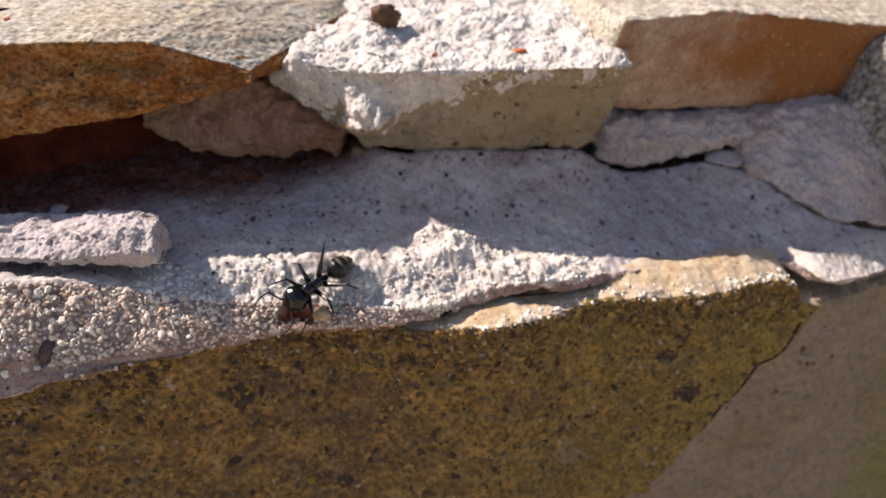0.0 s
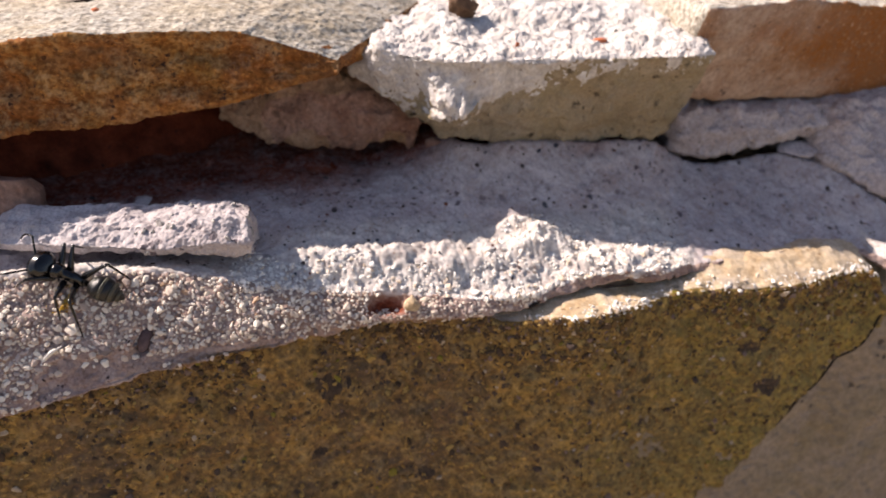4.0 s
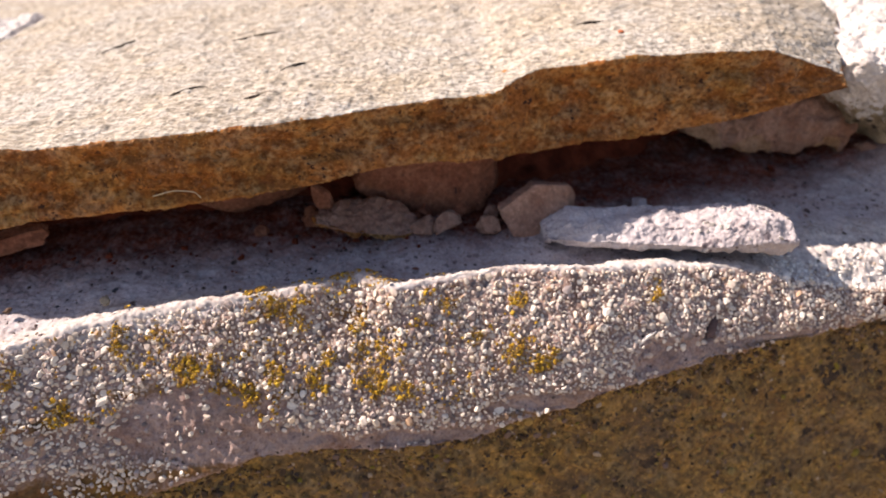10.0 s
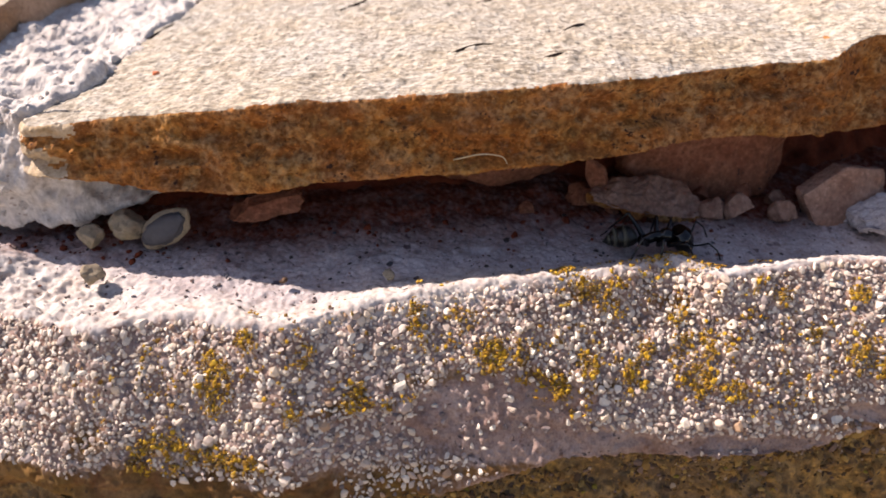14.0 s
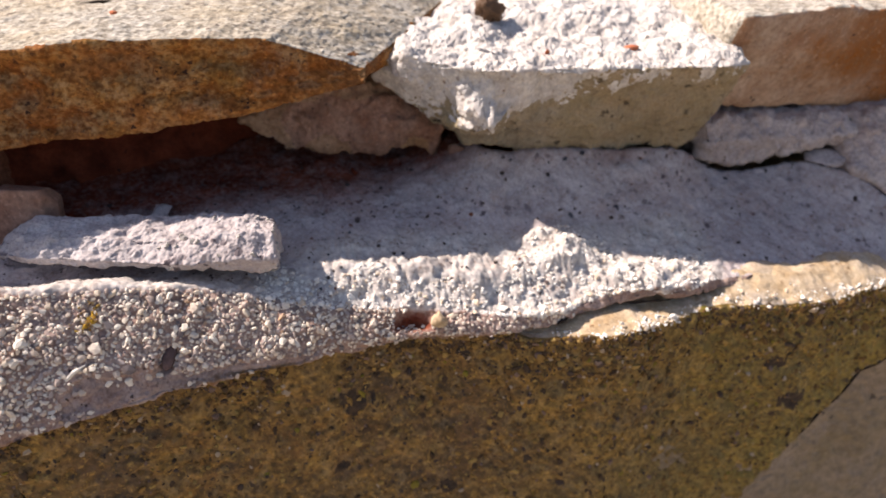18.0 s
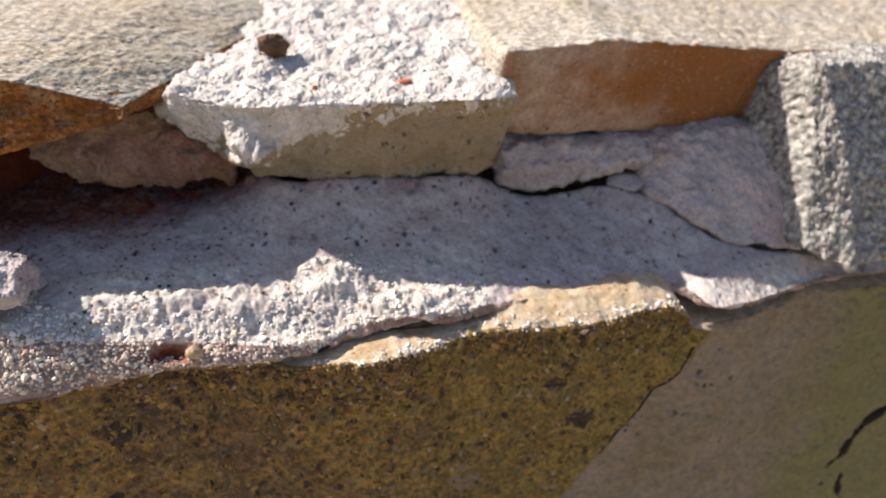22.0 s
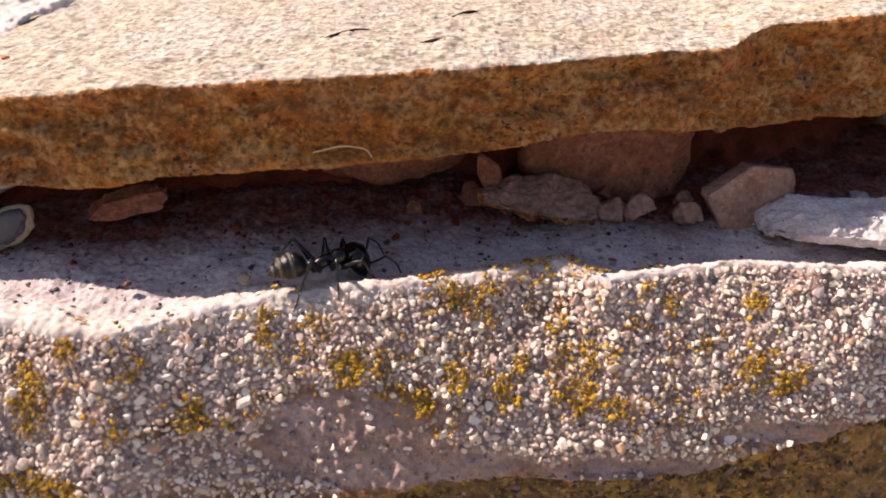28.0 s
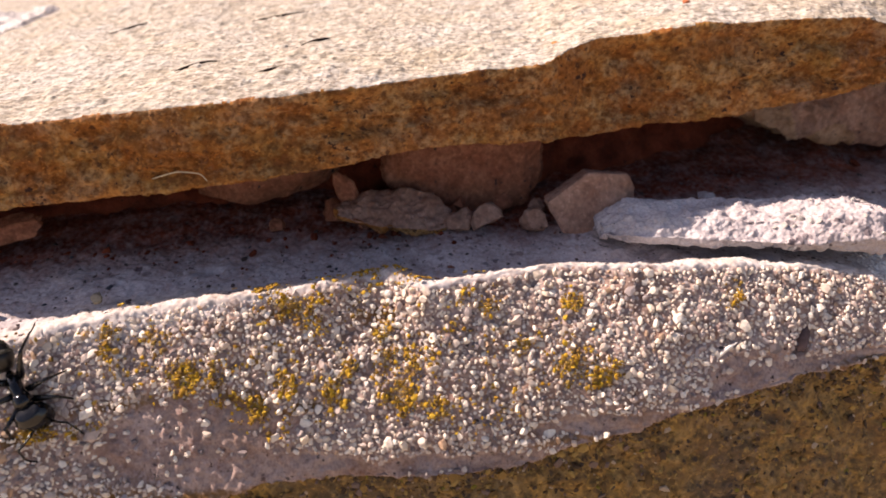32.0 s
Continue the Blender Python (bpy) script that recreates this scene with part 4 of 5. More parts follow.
small_stone("orange_chip", (-8.40, 2.16, 0.48), (0.30, 0.20, 0.60), M_PINK, 7, (0, -18, 0), 8, "small reddish stone chip standing in the joint")
small_stone("ochre_chip", (-12.6, 1.75, 0.26), (1.1, 0.6, 0.36), M_PINK, 8, (0, -6, 8), 8, "reddish stone chip deep in the joint")
small_stone("pebble", (-7.06, 1.85, 0.15), (0.42, 0.4, 0.34), M_CHIP, 9, (0, 0, 20), 4, "small pinkish pebble in the joint")
small_stone("pebble", (-6.73, 1.87, 0.18), (0.46, 0.4, 0.36), M_CHIP, 10, (0, 10, 50), 4, "small pinkish pebble in the joint")
small_stone("pebble", (-6.12, 1.86, 0.14), (0.36, 0.34, 0.30), M_CHIP, 12, (0, 0, 0), 3, "small round grey pebble in the joint")
small_stone("pebble", (0.05, 3.35, 0.30), (0.5, 0.4, 0.36), M_CHIP, 16, (0, 0, 0), 4, "small pinkish pebble under the white mortar lump")
small_stone("pebble", (-14.22, 0.62, 0.02), (0.26, 0.24, 0.2), M_TAN, 17, (0, 0, 30), 3, "small tan pebble lying on the ledge")
small_stone("pebble", (-14.5, 1.25, 0.12), (0.34, 0.3, 0.26), M_TAN, 18, (0, 0, 30), 4, "small tan pebble lying on the ledge")
small_stone("pebble", (-14.1, 1.45, 0.18), (0.4, 0.4, 0.36), M_TAN, 19, (0, 0, 10), 5, "small tan pebble beside the slate flake")
small_stone("pebble", (-0.50, 0.62, -0.52), (0.22, 0.2, 0.24), M_CRUST, 20, (0, 0, 0), 3, "small buff pebble set in the mortar")
small_stone("pebble", (-10.95, 0.62, 0.02), (0.16, 0.14, 0.1), M_TAN, 21, (0, 0, 0), 4, "tiny brown pebble on the crest")
small_stone("crumb", (-3.9, 2.25, 0.14), (0.34, 0.3, 0.14), M_MORTAR, 22, (0, 0, 15), 5, "grey mortar crumb on the ledge")
small_stone("crumb", (-9.3, 1.95, 0.12), (0.2, 0.2, 0.16), M_PINK, 23, (0, 0, 15), 4, "reddish mortar crumb on the ledge")
small_stone("crumb", (-12.1, 0.55, -0.01), (0.10, 0.08, 0.06), M_SEED, 24, (0, 0, 15), 4, "dark crumb on the ledge")
chance = random.Random(9)
for _ in range(16):
    w = chance.uniform(0.14, 0.34)
    bx = chance.uniform(-8.7, -5.9)
    small_stone("rubble_bit", (bx, chance.uniform(1.95, 2.35), 0.06 + w * 0.35), (w * 1.3, w, w * 0.9), chance.choice((M_PINK, M_PINK, M_CHIP)), chance.randrange(999), (chance.uniform(-30, 30), chance.uniform(-30, 30), chance.uniform(0, 180)), 7,
                "small broken bit of reddish rubble in the joint")
chip = loft("stone_chip", [(-6.0, [(1.74, 0.42), (1.72, 0.36), (1.95, 0.34), (1.95, 0.42)]), (-5.82, [(1.78, 0.55), (1.60, 0.05), (2.0, 0.05), (2.05, 0.5)]), (-5.53, [(1.86, 0.73), (1.62, 0.02), (2.1, 0.02), (2.15, 0.66)]),
    (-5.06, [(1.9, 0.68), (1.7, 0.02), (2.1, 0.02), (2.15, 0.6)]), (-4.94, [(1.95, 0.5), (1.8, 0.1), (2.05, 0.1), (2.1, 0.5)])], M_CHIP, nx=90, ns=90, soft=1, rough=((1.5, 0.02), (8, 0.010), (30, 0.004)), ends=0.02, seed=44)
tagged(chip, "angular pinkish stone chip leaning behind the mortar chunk", "stone")
flake = lump("slate_flake", (-13.6, 1.3, 0.2), (0.76, 0.20, 0.40), M_TAN, 41, (-25, -32, 0), 0.12, 1.5, 4)
tagged(flake, "oval slate flake with a pale rim leaning in the joint", "stone flake")
lump("dark_core", (-13.6, 1.225, 0.225), (0.64, 0.17, 0.31), M_SLATE, 42, (-25, -32, 0), 0.14, 1.5, 4, parent=flake, label="dark blue-grey slate core")

left_mass = loft("mortar_mass", [
    (-17.3, [(3.6, 1.45), (2.6, 0.9), (1.75, 0.1), (5, 0), (8, 1.6)]),
    (-16.5, [(2.6, 1.56), (1.8, 0.9), (1.5, 0.1), (5, 0), (8, 1.7)]),
    (-15.6, [(1.9, 1.5), (1.5, 0.9), (1.38, 0.12), (5, 0), (8, 1.75)]),
    (-15.1, [(1.75, 1.45), (1.45, 0.9), (1.40, 0.15), (5, 0), (8, 1.75)]),
    (-14.6, [(2.7, 1.62), (1.75, 0.8), (1.5, 0.2), (5, 0), (8, 1.80)]),
    (-14.2, [(3.6, 1.3), (2.2, 0.78), (1.6, 0.25), (5, 0), (8, 1.5)]),
    (-13.6, [(3.6, 0.8), (2.2, 0.7), (1.8, 0.5), (5, 0.2), (5, 0.75)])], [M_WHITE, M_MORTAR], nx=380, ns=360, soft=3,
    rough=((1.5, 0.08), (4, 0.065), (10, 0.02), (35, 0.007)), seed=33, ends=0.1, jag=0.1, pick=lambda c, n: (c[:, 0] + 15.6 + 0.4 * fbm(c, 1.5, 3, 92) < -0.75) & (c[:, 1] < 2.6))
tagged(left_mass, "white crumbly lime mortar mass between two slabs", "mortar lump")

left_slab = loft("left_slab", [
    (-22, [(2.0, 1.8), (2.0, 0.9), (1.9, 0.25), (9, 0.3), (9, 2.5)]),
    (-18.2, [(2.2, 1.8), (2.0, 0.9), (1.8, 0.25), (9, 0.3), (9, 2.5)]),
    (-17.2, [(2.4, 1.82), (2.1, 0.9), (1.8, 0.25), (9, 0.3), (9, 2.5)]),
    (-16.7, [(3.4, 1.95), (2.8, 0.9), (2.2, 0.25), (9, 0.3), (9, 2.5)])], [M_SLAB, M_OCHRE_PALE], nx=160, ns=200, soft=2, seed=36, ends=0.1, pick=lambda c, n: n[:, 2] < 0.86 + 0.08 * fbm(c, 4, 3, 88))
tagged(left_slab, "beige sandstone slab at the far end of the ledge", "stone slab")

# ---- the rest of the wall, plain, and the ground before it ----
core = loft("wall_core", [(-45, [(5.5, 1.3), (5.5, -7.2), (3.0, -7.4), (3.0, -60), (40, -60), (40, 2.2)]), (45, [(5.5, 1.3), (5.5, -7.2), (3.0, -7.4), (3.0, -60), (40, -60), (40, 2.2)])],
            M_SLAB, nx=40, ns=120, soft=0, rough=((0.1, 0.3),), seed=3)
tagged(core, "plain stone core of the garden wall", "wall", kind="structure")
gx = link("ground", [(-5e5, -5e5, -60), (5e5, -5e5, -60), (5e5, 5e5, -60), (-5e5, 5e5, -60)], [[0, 1, 2, 3]], M_EARTH)
tagged(gx, "dry bare earth before the wall", "ground", kind="structure")


# ---- loose grains, crumbs and lichen on the mortar ----
def ball(sub):
    bm = bmesh.new()
    bmesh.ops.create_icosphere(bm, subdivisions=sub, radius=1.0)
    v, f = np.array([p.co for p in bm.verts]), np.array([[p.index for p in q.verts] for q in bm.faces])
    bm.free()
    return v, f


BALL_V, BALL_F = ball(2)
BALL_LOW_V, BALL_LOW_F = ball(1)


def scatter(name, places, ups, sizes, material, seed, sink=0.25, low=True, flatten=0.75, parent=None):
    """Many small uneven grains in one mesh, each turned by chance and set into the surface."""
    rng = np.random.default_rng(seed)
    bv, bf = (BALL_LOW_V, BALL_LOW_F) if low else (BALL_V, BALL_F)
    count, k = len(places), len(bv)
    turn = rng.normal(size=(count, 3, 3))
    q, _ = np.linalg.qr(turn)
    shape = rng.uniform(0.5, 1.35, (count, 1, 3)) * np.asarray(sizes)[:, None, None] / 2
    bumps = 1 + (0.22 if low else 0.12) * rng.normal(size=(count, k, 1)).clip(-1.5, 1.5)
    v = np.einsum("nij,nkj->nki", q, bv[None] * bumps * shape)
    along = np.einsum("nkj,nj->nk", v, ups)
    v = v - (1 - flatten) * along[..., None] * ups[:, None]
    v = v + (places + ups * (np.asarray(sizes) * (0.5 - sink) * flatten)[:, None])[:, None]
    f = bf[None] + (np.arange(count) * k)[:, None, None]
    return link(name, v.reshape(-1, 3), f.reshape(-1, 3), material, parent, smooth=not low)


rng = np.random.default_rng(4)
on_face = (BED_S > 1.03) & (BED_S < 1.97) & (BED_V[..., 0] > -20) & (BED_V[..., 0] < 1.2)
pool = np.argwhere(on_face)
area = np.linalg.norm(np.cross(np.gradient(BED_V, axis=0), np.gradient(BED_V, axis=1)), axis=-1)[on_face]
pool = pool[rng.choice(len(pool), 60000, p=area / area.sum())]
spots, upward = BED_V[pool[:, 0], pool[:, 1]], BED_N[pool[:, 0], pool[:, 1]]
fine_part = np.clip((spots[:, 0] + 9) / 7, 0, 1)
size = rng.gamma(7.0, 0.0080, len(spots)).clip(0.028, 0.11) * (1.05 - 0.10 * fine_part)
bare = smooth_scars(spots) + np.clip((BED_S[pool[:, 0], pool[:, 1]] - 1.82 + 0.08 * np.clip((spots[:, 0] + 4) / 2, 0, 1)) * 10, 0, 1) * 0.8
bare = np.maximum(bare * 0.95, np.clip((spots[:, 2] - curve(spots[:, 0], FOOT_Z, 0.15)) / -0.15 + 3.0 + 0.7 * fbm(spots, 2.0, 3, 93), 0, 1) * np.clip((-10.5 - spots[:, 0]) / 1.0, 0, 1))
keep, cells = [], {}
for i in range(len(spots)):
    if abs(spots[i, 0] + 0.82) < 0.23 and abs(spots[i, 2] + 0.56) < 0.09:
        continue
    if rng.random() < bare[i] * 1.02 or (spots[i, 0] > -1 and rng.random() < 0.5):
        continue
    c = tuple(np.floor(spots[i] / 0.11).astype(int))
    near = [j for a in (-1, 0, 1) for b in (-1, 0, 1) for d in (-1, 0, 1) for j in cells.get((c[0] + a, c[1] + b, c[2] + d), ())]
    if all(((spots[i] - spots[j]) ** 2).sum() > (0.34 * (size[i] + size[j])) ** 2 for j in near):
        cells.setdefault(c, []).append(i)
        keep.append(i)
keep = np.array(keep)
seen_most = keep[(spots[keep, 0] > -10.5) & (spots[keep, 0] < -5.5) & (size[keep] > 0.07)]
big = rng.choice(seen_most, min(280, len(seen_most)), replace=False)
small = np.setdiff1d(keep, big)
tagged(scatter("sand_grains", spots[small], upward[small], size[small], M_SAND, 5, 0.32, flatten=0.55, parent=BED), kind="stuff")
grain_meshes = []
for k in range(8):
    gv = BALL_V.copy()
    chance = np.random.default_rng(k)
    for _ in range(9):
        d = chance.normal(size=3)
        d /= np.linalg.norm(d)
        gv = gv - np.maximum(gv @ d - chance.uniform(0.4, 0.7), 0)[:, None] * d
    gv = gv * (1 + 0.12 * fbm(gv + k * 5, 1.9, 3, k))[:, None] * chance.uniform(0.8, 1.3, 3)
    me = bpy.data.meshes.new("grain")
    me.from_pydata((gv * 0.62 * CM).tolist(), [], BALL_F.tolist())
    me.materials.append(M_SAND_BIG)
    grain_meshes.append(me)
for k, i in enumerate(big):
    g = new("grain", grain_meshes[k % 8])
    g.parent = BED
    g.location = Vector((spots[i] + upward[i] * size[i] * 0.1) * CM) - BED.location
    g.rotation_euler = rng.uniform(0, 6.28, 3)
    g.scale = [float(size[i]) * 0.8] * 3

# white crumbs on the torn strip, and along the lip of the brown stone
torn = np.argwhere((BED_S > 0.72) & (BED_S < 1.25) & (BED_V[..., 0] > -2.6) & (BED_V[..., 0] < 3.3))
torn = torn[rng.choice(len(torn), 9000)]
p = BED_V[torn[:, 0], torn[:, 1]]
p_s = BED_S[torn[:, 0], torn[:, 1]]
edge = np.abs(p_s - 0.97) < 0.08 + 0.08 * fbm(p, 1.5, 3, 91) + 0.20 * np.exp(-((p[:, 0] - 1.2) / 0.6) ** 2)
torn, p = torn[edge], p[edge]
tagged(scatter("mortar_crumbs", p, BED_N[torn[:, 0], torn[:, 1]], rng.gamma(2.5, 0.011, len(p)).clip(0.010, 0.085), M_CHALK, 8, 0.5, parent=BED), kind="stuff")
lip = STONES["brown_stone"]
ix = np.argwhere((lip[:, 30, 0] > 0.9) & (lip[:, 30, 0] < 6.2))[:, 0]
ix = ix[rng.choice(len(ix), 2000)]
jx = np.clip(43 + rng.normal(0, 3.0, 2000), 30, 60).astype(int)
p = lip[ix, jx]
ok = rng.random(2000) < np.clip(0.45 + 0.5 * fbm(p, 2.5, 3, 95), 0.05, 0.8)
p = p[ok]
tagged(scatter("lip_crumbs", p, np.tile([0.0, -0.55, 0.83], (len(p), 1)), rng.gamma(3, 0.009, len(p)).clip(0.010, 0.065), M_CHALK, 9, 0.35), "white mortar crumbs along the lip of the brown stone", "mortar crumbs", kind="stuff")

# grit on the face of the brown stone, thickest under the mortar
ix, jx = rng.integers(2, lip.shape[0] - 2, 30000), (46 + np.abs(rng.normal(0, 1, 30000)) * rng.choice([12, 90], 30000, p=[0.45, 0.55])).astype(int).clip(44, 370)
p = lip[ix, jx]
across = np.cross(lip[ix + 1, jx] - lip[ix - 1, jx], lip[ix, jx + 1] - lip[ix, jx - 1])
across /= np.linalg.norm(across, axis=1, keepdims=True) + 1e-9
across *= -np.sign(across[:, 1:2])
ok = (p[:, 0] < crack_x(p[:, 2]) - 0.25) & (p[:, 0] > -14) & (fbm(p, 1.5, 3, 97) > -0.45)
tagged(scatter("stone_grit", p[ok], across[ok], rng.gamma(3, 0.013, ok.sum()).clip(0.015, 0.13), M_GRIT, 21, 0.4, flatten=0.5, parent=bpy.data.objects["brown_stone"]), kind="stuff")

# crumbs of earth and dark bits along the ledge
ledge = np.argwhere((BED_S > 0.28) & (BED_S < 0.95) & (BED_V[..., 0] > -17) & (BED_V[..., 0] < 8))
p = BED_V[ledge[:, 0], ledge[:, 1]]
depth = curve(p[:, 0], BACK_Y, 0.4) - p[:, 1]
w = np.exp(-np.maximum(depth, 0) / 0.12) * (p[:, 0] < 1) * (depth > -0.4)
at = ledge[rng.choice(len(ledge), 260, p=w / w.sum(), replace=False)]
tagged(scatter("earth_crumbs", BED_V[at[:, 0], at[:, 1]], BED_N[at[:, 0], at[:, 1]], rng.gamma(3, 0.016, 260).clip(0.02, 0.12), M_RED, 12), "reddish earth crumbs at the back of the ledge", "crumbs", kind="stuff")
at = ledge[rng.choice(len(ledge), 2600, replace=False)]
tagged(scatter("dark_bits", BED_V[at[:, 0], at[:, 1]], BED_N[at[:, 0], at[:, 1]], rng.gamma(2, 0.012, 2600).clip(0.012, 0.10), M_BITS, 13, 0.3, flatten=0.4), "tiny dark bits of dirt on the ledge", "dirt", kind="stuff")


def studded(ob, count, low, high, seed, where):
    """Small lumps of the same mortar standing out of a mortar thing, as parts of it."""
    r = np.random.default_rng(seed)
    co = np.empty(len(ob.data.vertices) * 3)
    ob.data.vertices.foreach_get("co", co)
    no = np.empty_like(co)
    ob.data.vertices.foreach_get("normal", no)
    co, no = co.reshape(-1, 3), no.reshape(-1, 3)
    world_co = co / CM + np.array(ob.location) / CM
    good = np.argwhere(where(world_co, no))[:, 0]
    for k, i in enumerate(r.choice(good, count, replace=False)):
        g = new("lump", stud_meshes[k % 8])
        g.parent = ob
        g.location = Vector(co[i] - no[i] * 0.0001)
        g.rotation_euler = r.uniform(0, 6.28, 3)
        g.scale = [float(r.uniform(low, high))] * 3


stud_meshes = []
for me in grain_meshes:
    m2 = me.copy()
    m2.name = "lump"
    m2.materials.clear()
    m2.materials.append(M_WHITE)
    stud_meshes.append(m2)
studded(white, 50, 0.03, 0.07, 1, lambda c, n: (n[:, 2] > 0.4) & (c[:, 1] < 5))
studded(chunk, 40, 0.03, 0.085, 2, lambda c, n: (c[:, 0] > -3.7) & (n[:, 2] > -0.3) & (n[:, 1] < 0.4))
studded(left_mass, 60, 0.04, 0.12, 3, lambda c, n: (np.abs(c[:, 0] + 15.6) < 0.8) & (n[:, 2] > -0.2) & (c[:, 1] < 5))

FACE_ALL = np.argwhere((BED_S > 0.93) & (BED_S < 1.98))
FACE_P, FACE_UP = BED_V[FACE_ALL[:, 0], FACE_ALL[:, 1]], BED_N[FACE_ALL[:, 0], FACE_ALL[:, 1]]


def lichen(seed, x, z, rx, rz, density, label):
    """A patch of lichen: small yellow cushions crowding round a middle on the mortar's face."""
    r = np.random.default_rng(seed + 300)
    d = ((FACE_P[:, 0] - x) / rx) ** 2 + ((FACE_P[:, 2] - z) / rz) ** 2
    near = np.argwhere(d < 1.6)[:, 0]
    pull = np.exp(-1.3 * d[near]) * (0.04 + np.clip(fbm(FACE_P[near], 6, 2, 61) + 0.25, 0, 1))
    count = min(len(near), int(30 + density * rx * rz * 1800))
    pick = near[r.choice(len(near), count, p=pull / pull.sum(), replace=False)]
    ob = scatter("lichen_patch", FACE_P[pick] + FACE_UP[pick] * 0.028, FACE_UP[pick], r.gamma(5, 0.0054, count).clip(0.010, 0.055), M_LICHEN, seed + 70, 0.15, True, 0.6)
    return tagged(ob, label, "lichen", "lichen patches on the mortar")


# x, height, half width, half height
for k, (lx, lz, rx, rz) in enumerate((
        (-7.76, -0.50, 0.20, 0.30), (-5.82, -0.54, 0.29, 0.13), (-5.95, 0.0, 0.1, 0.08), (-12.62, -0.5, 0.18, 0.23), (-12.29, -0.16, 0.1, 0.09), (-13.14, -1.14, 0.29, 0.17), (-12.45, -1.13, 0.33, 0.09),
        (-8.39, -0.62, 0.08, 0.08), (-8.87, -0.56, 0.1, 0.1), (-9.87, -0.44, 0.14, 0.16), (-10.62, -0.14, 0.08, 0.15), (-11.27, -0.66, 0.12, 0.09))):
    lichen(k, lx, lz, rx, rz, 3.2, "crowded golden yellow lichen cushions on the mortar")
for k, (lx, lz, rx, rz) in enumerate((
        (-8.12, 0.19, 0.26, 0.10), (-7.52, 0.2, 0.2, 0.08), (-9.02, 0.05, 0.2, 0.14), (-8.55, -0.04, 0.16, 0.16), (-8.22, -0.46, 0.08, 0.08), (-7.9, -0.22, 0.1, 0.08), (-6.5, -0.32, 0.08, 0.07),
        (-9.15, -0.81, 0.2, 0.1), (-9.5, -0.4, 0.12, 0.14), (-11.77, -0.3, 0.12, 0.09), (-10.96, -0.76, 0.28, 0.07), (-11.85, -0.75, 0.08, 0.06), (-8.87, 0.04, 0.18, 0.1), (-15.19, -1.18, 0.1, 0.14),
        (-8.33, -0.68, 0.1, 0.14), (-9.35, -0.67, 0.34, 0.08), (-7.3, -0.75, 0.2, 0.1), (-6.9, 0.05, 0.2, 0.12), (-4.3, -0.05, 0.12, 0.1))):
    lichen(k + 40, lx, lz, rx, rz, 1.1, "sparse yellow lichen crumbs on the mortar")


for k, (lx, lz, rx, rz) in enumerate(((-9.2, -0.25, 0.55, 0.3), (-8.3, -0.15, 0.5, 0.3), (-7.2, -0.2, 0.6, 0.3), (-7.0, -0.75, 0.5, 0.25), (-8.9, -0.75, 0.5, 0.25), (-10.3, -0.3, 0.6, 0.3), (-11.6, -0.35, 0.6, 0.3),
                                      (-13.2, -0.6, 0.8, 0.35), (-9.0, 0.12, 0.7, 0.1), (-7.9, 0.2, 0.5, 0.08), (-6.2, -0.45, 0.5, 0.25), (-10.4, -0.1, 0.6, 0.08))):
    lichen(k + 80, lx, lz, rx, rz, 0.22, "scattered ochre lichen specks on the mortar")


# ---- small things on the stones ----
def tube(points, radii, sides=7):
    p = np.asarray(points, float)
    t = np.gradient(p, axis=0)
    t /= np.linalg.norm(t, axis=1, keepdims=True) + 1e-9
    ref = np.where(np.abs(t[:, 2:3]) > 0.9, [[1.0, 0, 0]], [[0, 0, 1.0]])
    a = np.cross(t, ref)
    a /= np.linalg.norm(a, axis=1, keepdims=True) + 1e-9
    b = np.cross(t, a)
    w = np.linspace(0, 2 * np.pi, sides, endpoint=False)
    r = np.broadcast_to(np.asarray(radii, float), (len(p),))[:, None, None]
    v = p[:, None] + r * (np.cos(w)[None, :, None] * a[:, None] + np.sin(w)[None, :, None] * b[:, None])
    f = quads(len(p), sides, True).tolist() + [list(range(sides)), list(range(len(p) * sides - 1, (len(p) - 1) * sides - 1, -1))]
    return v.reshape(-1, 3), f


def bend(points, n=24):
    """A smooth line through a few points."""
    p = np.asarray(points, float)
    k = np.linspace(0, len(p) - 1, n)
    line = np.stack([np.interp(k, np.arange(len(p)), p[:, c]) for c in range(3)], -1)
    for _ in range(n // len(p)):
        line[1:-1] = 0.5 * line[1:-1] + 0.25 * (line[2:] + line[:-2])
    return line


def strand(name, points, radius, material, label, category):
    line = bend(points, 30)
    return tagged(link(name, *tube(line, radius * np.linspace(1, 0.6, len(line)), 6), material), label, category)


def on_top(x, y, up=0.0, of=None):
    """The surface below a point of the plan, in cm."""
    hit, place, _, _ = (of or slab).ray_cast(Vector((x, y, 9)) * CM - (of or slab).location, Vector((0, 0, -1)))
    return (x, y, (place.z + (of or slab).location.z) / CM + up) if hit else (x, y, 1.9)


strand("straw", [(-17.05, 2.05, 0.28), (-16.62, 2.0, 1.25), (-16.3, 2.05, 1.66), (-15.93, 2.15, 2.08), (-15.76, 2.2, 2.47), (-15.68, 2.2, 2.8)], 0.032, M_STRAW, "pale dry grass straw caught between two stones", "straw")
strand("fibre", [(-10.25, 1.12, 1.16), (-9.95, 1.06, 1.26), (-9.72, 1.08, 1.22), (-9.66, 1.10, 1.08)], 0.008, M_STRAW, "fine curled pale fibre on the slab edge", "fibre")
